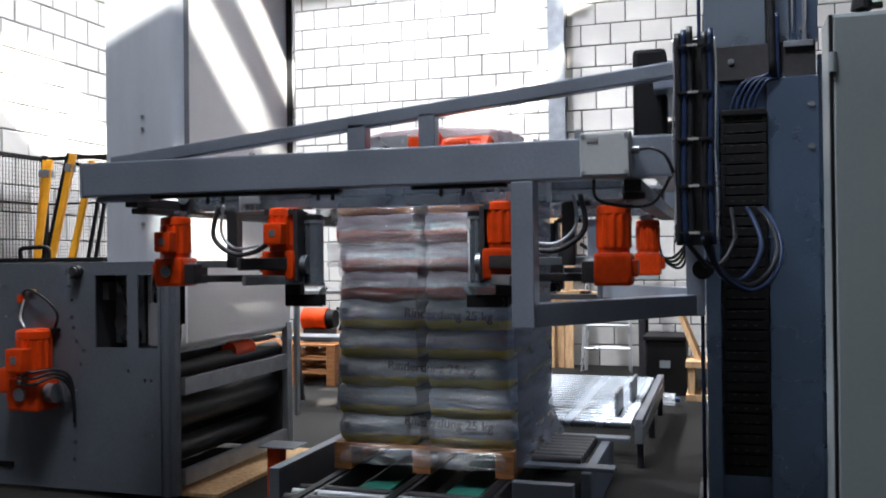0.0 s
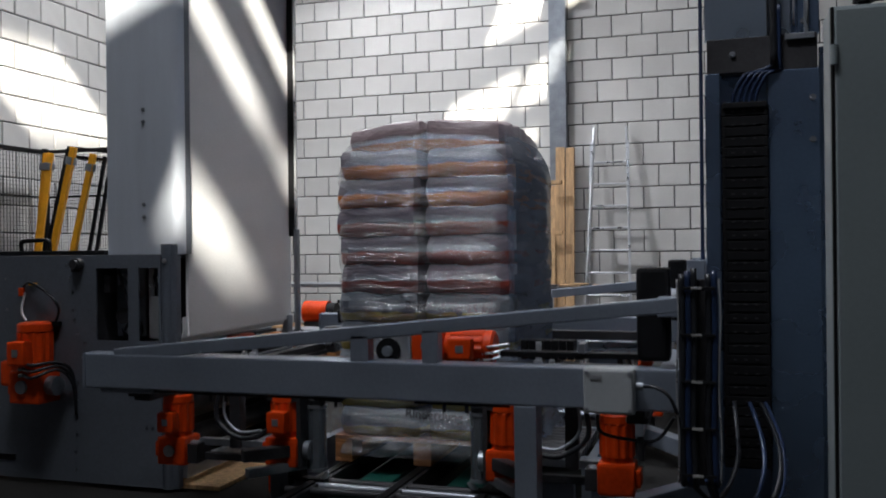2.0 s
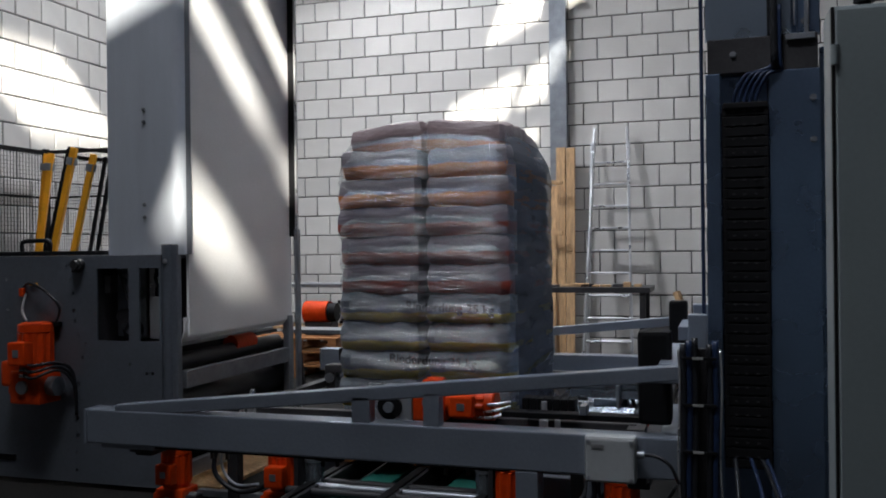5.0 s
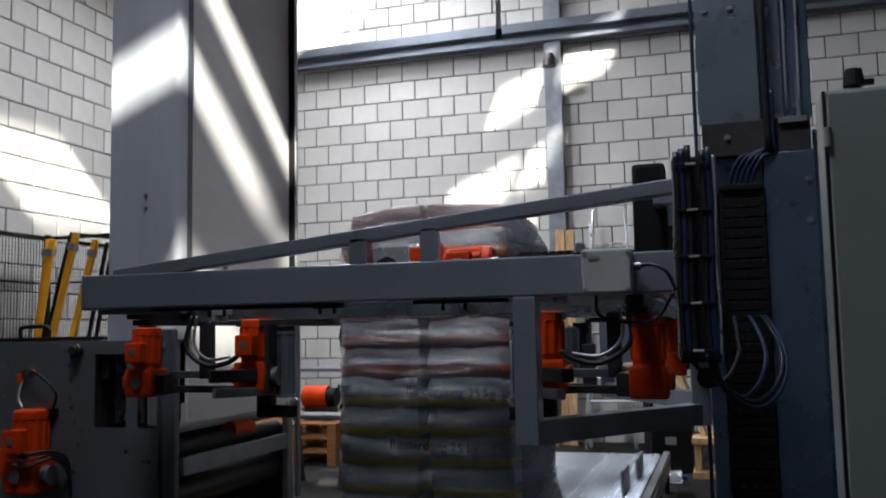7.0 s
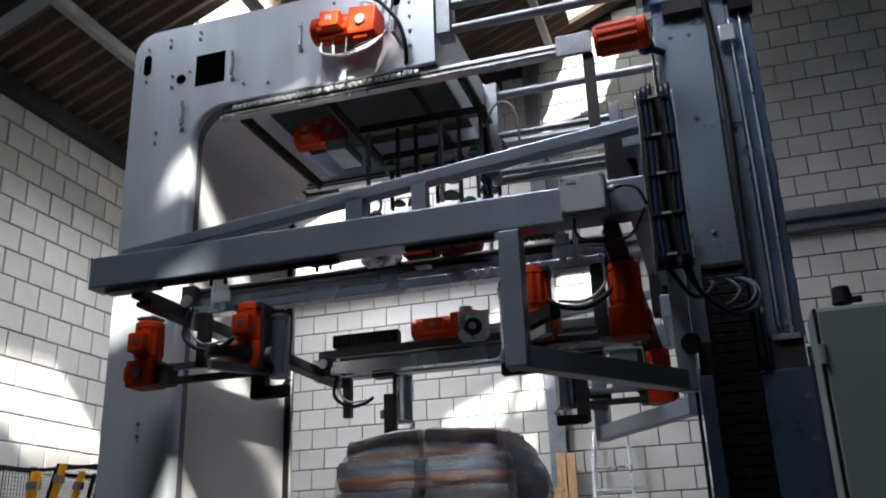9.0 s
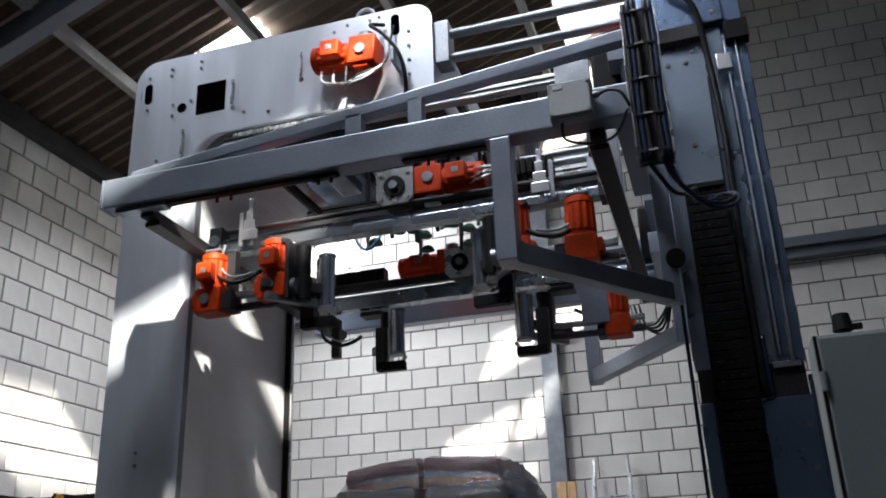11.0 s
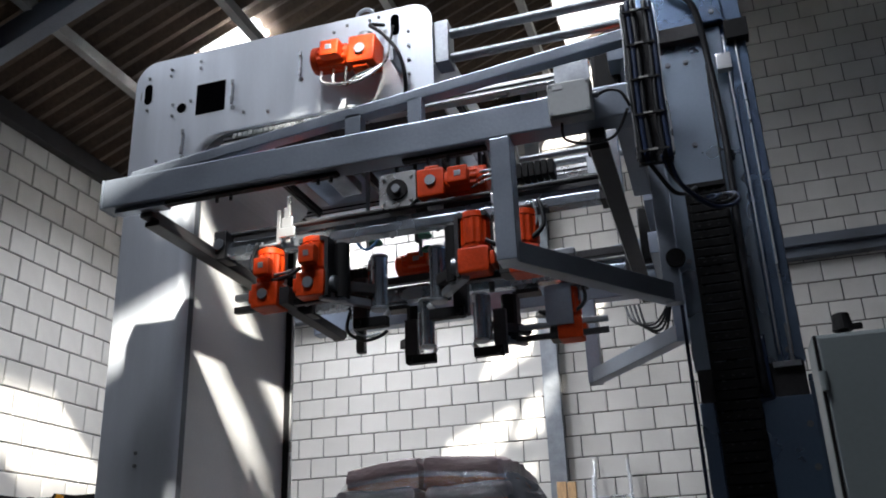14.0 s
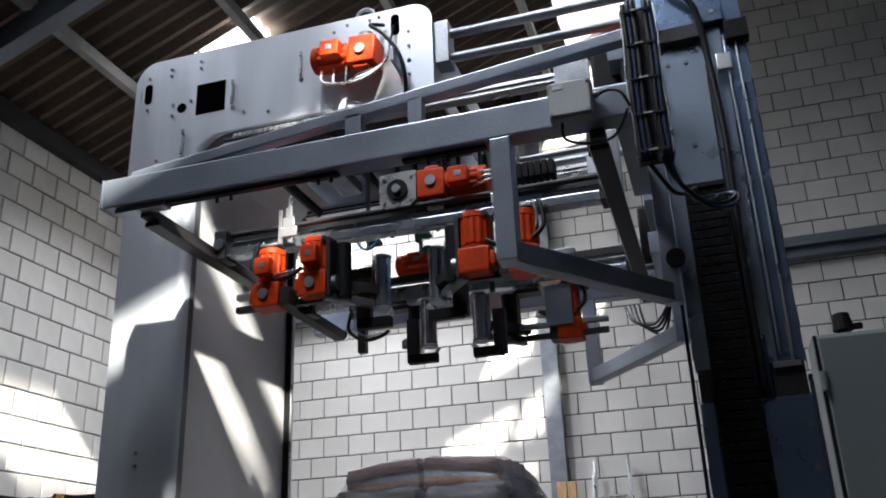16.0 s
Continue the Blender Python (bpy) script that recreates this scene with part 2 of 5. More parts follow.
def hose(bm, pts, r, n=8, sub=6):
    """Adds a bent cable along a smooth curve through the points."""
    P = [Vector(p) for p in pts]
    line = []
    for i in range(len(P) - 1):
        a, b, c, d = P[max(i - 1, 0)], P[i], P[i + 1], P[min(i + 2, len(P) - 1)]
        for s in range(sub):
            t = s / sub
            line.append(0.5 * ((2 * b) + (c - a) * t + (2 * a - 5 * b + 4 * c - d) * t * t + (3 * b - a - 3 * c + d) * t ** 3))
    line.append(P[-1])
    rings = []
    ref = Vector((0.13, 0.31, 0.94))
    for i, p in enumerate(line):
        d = (line[min(i + 1, len(line) - 1)] - line[max(i - 1, 0)]).normalized()
        u = d.cross(ref).normalized()
        v = d.cross(u)
        rings.append([bm.verts.new(p + r * (math.cos(2 * math.pi * j / n) * u + math.sin(2 * math.pi * j / n) * v)) for j in range(n)])
    for a, b in zip(rings, rings[1:]):
        for j in range(n):
            f = bm.faces.new((a[j], a[(j + 1) % n], b[(j + 1) % n], b[j]))
            f.smooth = True
    bm.faces.new(rings[0][::-1])
    bm.faces.new(rings[-1])


def prism(bm, outline, y0, y1):
    """Adds a plate: an (x, z) outline pushed from y0 to y1."""
    a = [bm.verts.new((x, y0, z)) for x, z in outline]
    b = [bm.verts.new((x, y1, z)) for x, z in outline]
    bm.faces.new(a)
    bm.faces.new(b[::-1])
    for i in range(len(a)):
        j = (i + 1) % len(a)
        bm.faces.new((a[j], a[i], b[i], b[j]))


def arc(cx, cz, r, a0, a1, n=8):
    return [(cx + r * math.cos(radians(a0 + (a1 - a0) * i / n)), cz + r * math.sin(radians(a0 + (a1 - a0) * i / n))) for i in range(n + 1)]


def smooth(bm, angle=27):
    bmesh.ops.recalc_face_normals(bm, faces=bm.faces)
    lim = radians(angle)
    areas = sorted(f.calc_area() for f in bm.faces)
    big = 5 * areas[len(areas) // 2]
    for f in bm.faces:
        f.smooth = f.calc_area() < big
    for e in bm.edges:
        if len(e.link_faces) == 2 and e.calc_face_angle(0) > lim:
            e.smooth = False


def mesh_of(name, bm, material, smoothed=True):
    if smoothed:
        smooth(bm)
    me = bpy.data.meshes.new(name)
    bm.to_mesh(me)
    bm.free()
    me.materials.append(material)
    return me


def part(name, bm, material, parent=None, label="", smoothed=True):
    ob = new(name, mesh_of(name, bm, material, smoothed))
    if parent is not None:
        ob.parent = parent
    if label:
        tagged(ob, label)
    return ob


def part_each(name, bm, material, parent, label=""):
    """Links every loose piece of a bmesh as a part of its own."""
    left = set(bm.verts)
    while left:
        seed = min(left, key=lambda v: v.index)
        island, todo = {seed}, [seed]
        while todo:
            for e in todo.pop().link_edges:
                for w in e.verts:
                    if w not in island:
                        island.add(w)
                        todo.append(w)
        left -= island
        b = bmesh.new()
        made = {v: b.verts.new(v.co) for v in sorted(island, key=lambda v: v.index)}
        for f in {f for v in island for f in v.link_faces}:
            b.faces.new([made[v] for v in f.verts])
        bmesh.ops.recalc_face_normals(b, faces=b.faces[:])
        part(name, b, material, parent, label)
    bm.free()


def thing(name, label, category, group="", kind=""):
    return tagged(new(name), label, category, group, kind)


def cells(xs, ys, holes):
    """The rectangles left of a sheet when the holes are cut out."""
    xs = sorted({*xs, *[v for h in holes for v in h[:2]]})
    ys = sorted({*ys, *[v for h in holes for v in h[2:]]})
    for a, b in zip(xs, xs[1:]):
        for c, d in zip(ys, ys[1:]):
            mx, my = (a + b) / 2, (c + d) / 2
            if not any(h[0] < mx < h[1] and h[2] < my < h[3] for h in holes):
                yield a, b, c, d


def box_part(name, dims, material, parent, bevel=0.005, label=""):
    bm = bmesh.new()
    slab(bm, *dims, bevel)
    return part(name, bm, material, parent, label)


def rod_part(name, p, q, r, material, parent, label="", n=16):
    bm = bmesh.new()
    rod(bm, p, q, r, n)
    return part(name, bm, material, parent, label)


def hose_part(name, pts, r, material, parent, label=""):
    bm = bmesh.new()
    hose(bm, pts, r)
    return part(name, bm, material, parent, label, False)

# ---- the hall ----
def hall():
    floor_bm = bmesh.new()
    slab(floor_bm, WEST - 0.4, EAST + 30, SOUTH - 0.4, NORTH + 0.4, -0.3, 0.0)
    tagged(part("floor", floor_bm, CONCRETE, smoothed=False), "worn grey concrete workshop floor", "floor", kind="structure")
    # block walls: a dark mortar body, blocks proud of it
    north = bmesh.new()
    slab(north, WEST - 0.3, EAST + 0.3, NORTH + 0.014, NORTH + 0.3, 0, 14)
    wall_n = tagged(part("wall_north", north, MORTAR, smoothed=False), "whitewashed concrete block wall with dark open joints", "wall", kind="structure")
    west = bmesh.new()
    slab(west, WEST - 0.3, WEST - 0.014, SOUTH - 0.3, NORTH + 0.014, 0, ROOF_Z)
    wall_w = tagged(part("wall_west", west, MORTAR, smoothed=False), "whitewashed concrete block wall beside the fence", "wall", kind="structure")
    # east wall: added out of view, dark to hold bounce light down
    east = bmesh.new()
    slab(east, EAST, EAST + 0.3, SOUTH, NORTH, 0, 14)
    tagged(part("wall_east", east, DARKWALL, smoothed=False), "unseen side wall, kept dark to limit bounce light", "wall", kind="structure")
    # south wall: added out of view, mirrored in the bare metal
    south = bmesh.new()
    prism(south, [(WEST - 0.3, 0), (EAST + 0.3, 0), (EAST + 0.3, roof_z(EAST) - 0.1), (WEST - 0.3, roof_z(WEST) - 0.3)], SOUTH - 0.3, SOUTH)
    tagged(part("wall_south", south, REARWALL, smoothed=False), "unseen grey rear wall that bounces light", "wall", kind="structure")
    # corrugated roof with open roof lights
    rbm = bmesh.new()
    for a, b, c, d in cells((WEST - 0.3, EAST + 0.3), (SOUTH - 0.3, NORTH + 0.3), ROOF_LIGHTS):
        n = max(1, round((d - c) / 0.05))
        rows = []
        for i in range(n + 1):
            y = c + (d - c) * i / n
            w = 0.026 * math.sin(2 * math.pi * y / 0.2)
            rows.append([rbm.verts.new((x, y, roof_z(x) + w + o)) for x, o in ((a, 0), (b, 0), (b, 0.07), (a, 0.07))])
        for p, q in zip(rows, rows[1:]):
            for j in range(4):
                rbm.faces.new((p[j], q[j], q[(j + 1) % 4], p[(j + 1) % 4]))
        rbm.faces.new(rows[0])
        rbm.faces.new(rows[-1][::-1])
    tagged(part("ceiling", rbm, ROOFING), "dark brown corrugated sheet roof with roof lights", "roof", kind="structure")
    for k in (5, 6, 7, 10):
        x0, x1, y0, y1 = ROOF_LIGHTS[k]
        gb = bmesh.new()
        beam(gb, (x0 - 0.05, (y0 + y1) / 2, roof_z(x0 - 0.05) + 0.11), (x1 + 0.05, (y0 + y1) / 2, roof_z(x1 + 0.05) + 0.11), y1 - y0 + 0.1, 0.006, 0)
        pane = tagged(part("roof_light_pane", gb, GLAZING), "milky corrugated roof light sheet", "roof light", "roof lights", "structure")
        pane.visible_shadow = k == 10             # the near sheet blocks the sun; only the lamp below it gives light
    for x in (-5.37, -4.1, -2.83, -1.56, -0.29, 0.98, 2.25):
        pb = bmesh.new()
        slab(pb, x - 0.045, x + 0.045, SOUTH, NORTH, roof_z(x) - 0.2, roof_z(x) - 0.075, 0.004)
        tagged(part("purlin", pb, WHITESTEEL), "pale grey steel roof purlin under brown sheets", "purlin", "roof purlins", "structure")
    for y in (5.35,):
        rb = bmesh.new()
        beam(rb, (WEST, y, roof_z(WEST) - 0.32), (1.4, y, roof_z(1.4) - 0.32), 0.16, 0.24)
        tagged(part("rafter", rb, PANELGREY), "grey steel roof rafter", "rafter", kind="structure")
    eb = bmesh.new()
    slab(eb, WEST, WEST + 0.12, SOUTH, NORTH, 5.93, 6.12, 0.004)
    tagged(part("eave_beam", eb, DARKSTEEL), "dark steel eave beam above the block wall", "beam", kind="structure")
    # steel rail along the north wall: dark web with a paler lower flange
    gb = bmesh.new()
    slab(gb, WEST, EAST, NORTH - 0.16, NORTH - 0.004, 5.10, 5.22, 0.004)
    slab(gb, WEST, EAST, NORTH - 0.07, NORTH - 0.004, 4.99, 5.10, 0.004)
    slab(gb, WEST, EAST, NORTH - 0.16, NORTH - 0.004, 4.955, 4.99, 0.004)
    tagged(part("wall_beam", gb, PANELGREY), "grey steel beam along the block wall", "beam", kind="structure")
    cb = bmesh.new()
    for z0, z1 in ((0, 4.95), (5.22, 8.6)):
        slab(cb, -1.99, -1.785, NORTH - 0.12, NORTH - 0.10, z0, z1, 0.002)
        slab(cb, -1.99, -1.785, NORTH - 0.022, NORTH - 0.002, z0, z1, 0.002)
        slab(cb, -1.895, -1.88, NORTH - 0.10, NORTH - 0.022, z0, z1)
    tagged(part("steel_column", cb, GALV), "grey steel H-column against the block wall", "column", kind="structure")
    lamp = thing("wall_lamp", "small dark lamp head on the steel column", "lamp")
    box_part("bracket", (-1.93, -1.85, NORTH - 0.3, NORTH - 0.12, 4.7, 4.74), DARKSTEEL, lamp)
    bm = bmesh.new()
    rod(bm, (-1.89, NORTH - 0.34, 4.72), (-1.89, NORTH - 0.34, 4.56), 0.05, 12, 0.09)
    part("shade", bm, DARKSTEEL, lamp)
    return wall_n, wall_w


def block_mesh(name, w, h, axis):
    """One block face with rounded arrises, 12 mm proud of the joints."""
    bm = bmesh.new()
    g, d, e = 0.006, 0.03, 0.007
    ring = [[(-w / 2 + g, -h / 2 + g), (w / 2 - g, -h / 2 + g), (w / 2 - g, h / 2 - g), (-w / 2 + g, h / 2 - g)]]
    o = [(x * (1 - 2 * e / w), z * (1 - 2 * e / h)) for x, z in ring[0]]
    put = (lambda x, dep, z: (x, dep, z)) if axis == "y" else (lambda x, dep, z: (-dep, x, z))
    a = [bm.verts.new(put(x, d, z)) for x, z in ring[0]]
    b = [bm.verts.new(put(x, e, z)) for x, z in ring[0]]
    c = [bm.verts.new(put(x, 0, z)) for x, z in o]
    for p, q in ((a, b), (b, c)):
        for i in range(4):
            j = (i + 1) % 4
            bm.faces.new((p[i], p[j], q[j], q[i]))
    bm.faces.new(c)
    bmesh.ops.recalc_face_normals(bm, faces=bm.faces)
    return mesh_of(name, bm, BLOCK, False)


def block_walls(wall_n, wall_w):
    rnd = random.Random(4)
    H = 0.26
    for wall, axis, W, base, z0, lo, hi, near in ((wall_n, "y", 0.358, -5.179, 4.67, WEST, 3.4, lambda u, z: -5.6 < u < -0.9 and 1.2 < z < 4.9),
                                                  (wall_w, "x", 0.342, 6.863, 3.63, 3.0, NORTH, lambda u, z: 5.6 < u < 8.7 and 1.5 < z < 6.0)):
        me = block_mesh("block", W, H, axis)
        rest = []
        for r in range(-20, 19):
            z = z0 - H * (r + 0.5)
            if z < 0.02 or z > (9.2 if axis == "y" else 5.9):
                continue
            odd = r % 2 if axis == "y" else (r + 1) % 2
            for c in range(-30, 60):
                u = base + W / 2 * (2 * c + odd) + W / 2
                if u - W / 2 < lo - W / 2 or u > hi:
                    continue
                jit = rnd.uniform(-0.0025, 0.0025)
                loc = (u, NORTH + jit, z) if axis == "y" else (WEST + jit, u, z)
                if axis == "y" and z > roof_z(u) - 0.15:
                    continue
                if near(u, z):
                    ob = new("block", me)
                    ob.location = loc
                    ob.parent = wall
                else:
                    rest.append(loc)
        vs = np.array([v.co[:] for v in me.vertices])
        fs = [tuple(p.vertices) for p in me.polygons]
        V = np.concatenate([vs + np.array(l) for l in rest])
        F = [tuple(i + k * len(vs) for i in f) for k in range(len(rest)) for f in fs]
        m2 = bpy.data.meshes.new("block_courses")
        m2.from_pydata(V.tolist(), [], F)
        m2.materials.append(BLOCK)
        ob = new("block_courses", m2)
        ob.parent = wall
        tagged(ob, kind="stuff")

# ---- motors ----
def motor(parent, m, length=0.36, r=0.062, flange=True, name="motor", gear=True):
    """An orange geared motor along local z: gearbox at the bottom, ribbed motor above, terminal box on the side."""
    bm = bmesh.new()
    g = length * 0.42 if gear else 0.0
    h = length - g
    n = 48
    rings = []
    for z, k, rib in ((-0.005, 0.98, 0), (0.012, 0.98, 0), (0.02, 1.0, 1), (h * 0.78, 1.0, 1), (h * 0.80, 0.98, 0), (h * 0.81, 1.07, 0), (h * 0.96, 1.05, 0), (h, 0.84, 0)):
        rings.append([bm.verts.new((r * (k + (0.09 if rib and i % 4 < 2 else 0)) * math.cos(2 * math.pi * i / n), r * (k + (0.09 if rib and i % 4 < 2 else 0)) * math.sin(2 * math.pi * i / n), z)) for i in range(n)])
    for p, q in zip(rings, rings[1:]):
        for i in range(n):
            bm.faces.new((p[i], p[(i + 1) % n], q[(i + 1) % n], q[i]))
    bm.faces.new(rings[0][::-1])
    bm.faces.new(rings[-1])
    bmesh.ops.transform(bm, matrix=m, verts=bm.verts)
    body = part(name, bm, ORANGE, parent, "orange painted ribbed motor")
    if not gear:
        return body
    b1 = bmesh.new()
    slab(b1, -r * 1.15, r * 1.15, -r * 1.05, r * 1.05, -g, -0.006, 0.014)
    bmesh.ops.transform(b1, matrix=m, verts=b1.verts)
    part("gearbox", b1, ORANGE, body, "orange painted gearbox")
    b1 = bmesh.new()
    slab(b1, -r * 1.5, -r * 1.12, -r * 0.8, r * 0.8, -g * 0.75, -g * 0.22, 0.012)
    bmesh.ops.transform(b1, matrix=m, verts=b1.verts)
    part("gear_cover", b1, ORANGE, body)
    b2 = bmesh.new()
    slab(b2, -r * 0.65, r * 0.65, -r * 1.75, -r * 0.9, h * 0.12, h * 0.62, 0.01)
    bmesh.ops.transform(b2, matrix=m, verts=b2.verts)
    part("terminal_box", b2, ORANGE, body)
    if flange:
        b3 = bmesh.new()
        rod(b3, (r * 1.0, 0, -g * 0.5), (r * 1.75, 0, -g * 0.5), r * 0.62, 16)
        rod(b3, (-r * 0.1, -r * 1.02, -g * 0.5), (-r * 0.1, -r * 1.22, -g * 0.5), r * 0.42, 16)
        bmesh.ops.transform(b3, matrix=m, verts=b3.verts)
        part_each("shaft_flange", b3, GALV, body)
    b4 = bmesh.new()
    slab(b4, -r * 0.22, r * 0.22, -r * 1.785, -r * 1.75, h * 0.3, h * 0.46, 0.002)
    bmesh.ops.transform(b4, matrix=m, verts=b4.verts)
    part("rating_plate", b4, GALV, body)
    return body


def bolt(bm, x, y, z, r=0.012, h=0.012):
    """A hex head on a plate that faces -y."""
    rod(bm, (x, y, z), (x, y - h * 0.35, z), r * 1.35, 12)
    rod(bm, (x, y - h * 0.3, z), (x, y - h, z), r, 6)


# ---- the portal of the hood machine ----
YF, YB = 4.30, 5.65


def portal():
    t = thing("hood_machine_portal", "brushed steel C-shaped portal with rounded corners and an orange motor", "machine")
    XO, XI, XR, ZT, ZU = -3.365, -2.885, -1.30, 4.74, 4.10
    # radius of the bent inner edge: wide down the column, tight under the top beam
    inner = [(XI, 1.338), (XI, ZU - 0.22)] + arc(XI + 0.22, ZU - 0.22, 0.22, 180, 90, 10)[1:] + [(XR, ZU)]
    bend = [0.055, 0.055] + [0.055 - 0.0042 * i for i in range(1, 11)] + [0.013]
    ways = [(-1, 0), (-1, 0)] + arc(0, 0, 1.0, 180, 90, 10)[1:] + [(0, 1)]
    cut = [(p[0] + e * w[0], p[1] + e * w[1]) for p, e, w in zip(inner, bend, ways)]
    outline = [(XO, 1.338)] + cut + [(XR, ZT - 0.13)] + arc(XR - 0.13, ZT - 0.13, 0.13, 0, 90)[1:] + [(XO + 0.16, ZT)] + arc(XO + 0.16, ZT - 0.16, 0.16, 90, 180)[1:]
    for nm, y0, y1 in (("front_plate", YF, YF + 0.012), ("rear_plate", YB, YB + 0.02)):
        bm = bmesh.new()
        prism(bm, outline, y0, y1)
        part(nm, bm, STAINLESS, t, "brushed stainless steel plate", False)
    # sheet bent round the edge of the opening
    bm = bmesh.new()
    rows = []
    for i in range(9):
        g = radians(90 * i / 8)
        rows.append([bm.verts.new((c[0] + (d[0] - c[0]) * math.sin(g), YF + e * (1 - math.cos(g)), c[1] + (d[1] - c[1]) * math.sin(g))) for c, d, e in zip(cut, inner, bend)])
    for p, q in zip(rows, rows[1:]):
        for j in range(len(p) - 1):
            bm.faces.new((p[j], p[j + 1], q[j + 1], q[j])).smooth = True
    part("rounded_edge", bm, STAINLESS, t, "bent stainless steel edge", False)
    # return of the bent edge: its dark reflection is put into a darker material
    bm = bmesh.new()
    rows = [[bm.verts.new((d[0] - g, YF + e * f + 0.105 * (1 - f), d[1] + g)) for d, e in zip(inner, bend)] for f, g in ((1, 0), (0, 0))]
    for j in range(len(inner) - 1):
        bm.faces.new((rows[0][j], rows[0][j + 1], rows[1][j + 1], rows[1][j]))
    part("shaded_edge_return", bm, PANELGREY, t, "return of the column edge, darkened for its dim reflection", False)
    box_part("inner_panel", (XI - 0.03, XI - 0.012, YF + 0.09, YB, 0.87, ZU - 0.26), MATTESHEET, t, 0.003, "matte pale grey inner sheet")
    bm = bmesh.new()
    bow = [(XI - 0.02, ZU - 0.05 - 0.22)] + arc(XI + 0.22, ZU - 0.22, 0.24, 180, 90, 10)[1:] + [(XI + 0.34, ZU + 0.02)]
    for (c, d), (e, f) in zip(bow, bow[1:]):
        bm.faces.new([bm.verts.new(p) for p in ((c, YF + 0.09, d), (e, YF + 0.09, f), (e, YB, f), (c, YB, d))])
    bmesh.ops.remove_doubles(bm, verts=bm.verts, dist=1e-5)
    bmesh.ops.solidify(bm, geom=bm.faces[:], thickness=0.006)
    part("corner_sheet", bm, MATTESHEET, t, "bent pale grey corner sheet")
    box_part("outer_panel", (XO, XO + 0.015, YF + 0.012, YB, 1.338, ZT - 0.17), STAINLESS, t, 0.003)
    box_part("top_panel", (XO + 0.16, XR - 0.14, YF + 0.012, YB, ZT - 0.015, ZT - 0.002), STAINLESS, t, 0.003)
    box_part("end_panel", (XR - 0.02, XR - 0.004, YF + 0.012, YB, ZU + 0.02, ZT - 0.14), STAINLESS, t, 0.003)
    # underside in dark steel, which stands in for the shade below the beam
    box_part("shade_soffit", (XI + 0.2, XR - 0.02, YF + 0.10, YB - 0.08, ZU + 0.22, ZU + 0.24), DARKSTEEL, t, 0.003)
    # black seal strip and bright edge of the rear plate
    box_part("edge_seal", (XI - 0.01, XI + 0.035, YB - 0.03, YB - 0.004, 1.45, ZU - 0.3), BLACK, t, 0.004)
    box_part("edge_post", (XI + 0.037, XI + 0.062, YB - 0.05, YB + 0.0, 0.25, 1.5), GALV, t, 0.004)
    box_part("edge_trim", (XI + 0.037, XI + 0.05, YB - 0.03, YB - 0.002, 1.5, ZU - 0.3), ALU, t, 0.003, "bright edge strip")
    # openings in the front plate: flat black slabs painted for the dark inside
    bm = bmesh.new()
    slab(bm, -2.90, -2.69, YF - 0.003, YF + 0.006, 4.27, 4.49, 0.002)
    part("square_opening", bm, HOLEBLACK, t, "flat black square painted as a dark access opening")
    for cx, cz, hw, hh in ((-3.265, 4.50, 0.028, 0.075), (-1.535, 4.62, 0.028, 0.075)):
        bm = bmesh.new()
        prism(bm, arc(cx, cz + hh - hw, hw, 0, 180) + arc(cx, cz - hh + hw, hw, 180, 360), YF - 0.003, YF + 0.006)
        part("slot_opening", bm, HOLEBLACK, t, smoothed=False)
    rod_part("round_opening", (-3.005, YF - 0.003, 4.345), (-3.005, YF + 0.006, 4.345), 0.034, HOLEBLACK, t)
    bm = bmesh.new()
    for x, z in ((-3.265, 4.62), (-3.265, 4.38), (-3.10, 4.655), (-3.10, 4.605), (-2.88, 4.665), (-2.88, 4.615), (-3.07, 4.38), (-3.07, 4.30), (-2.94, 4.385),
                 (-3.16, 3.99), (-3.16, 3.92), (-3.12, 2.16), (-3.12, 2.09), (-3.12, 1.62), (-3.12, 1.55), (-1.94, 4.66), (-1.94, 4.60), (-1.45, 4.55),
                 (-1.45, 4.45), (-1.45, 4.35), (-1.45, 4.25), (-1.64, 4.7), (-1.64, 4.64), (-2.64, 4.0), (-1.85, 4.69), (-1.7, 4.69), (-2.55, 4.22), (-2.38, 4.19)):
        bolt(bm, x, YF, z, 0.008)
    part_each("bolt", bm, GALV, t)
    for x, z in ((-2.97, 4.09), (-2.63, 4.38), (-2.16, 4.48)):
        bm = bmesh.new()
        slab(bm, x - 0.006, x + 0.006, YF - 0.02, YF, z - 0.06, z + 0.06, 0.003)
        rod(bm, (x, YF - 0.02, z - 0.09), (x, YF - 0.02, z - 0.04), 0.011, 10)
        rod(bm, (x, YF - 0.02, z + 0.05), (x, YF - 0.02, z + 0.08), 0.010, 10)
        bolt(bm, x, YF, z - 0.11, 0.012)
        part("latch", bm, GALV, t)
    motor(t, pose(-1.78, YF - 0.10, 4.385, 0, -86, 0), 0.42, 0.078)
    bm = bmesh.new()
    slab(bm, -1.52, -1.50, YF - 0.14, YF, 4.27, 4.36, 0.003)
    part("motor_bracket", bm, GALV, t)
    for k in range(3):
        hose_part("cable", [(-1.96 + 0.08 * k, YF - 0.13, 4.30), (-1.93 + 0.07 * k, YF - 0.16, 4.2 - 0.02 * k), (-1.72, YF - 0.17, 4.16 + 0.02 * k), (-1.57, YF - 0.12, 4.28), (-1.55, YF - 0.06, 4.45), (-1.54, YF - 0.02, 4.6)],
                  0.008, ALU if k < 2 else RUBBER, t)
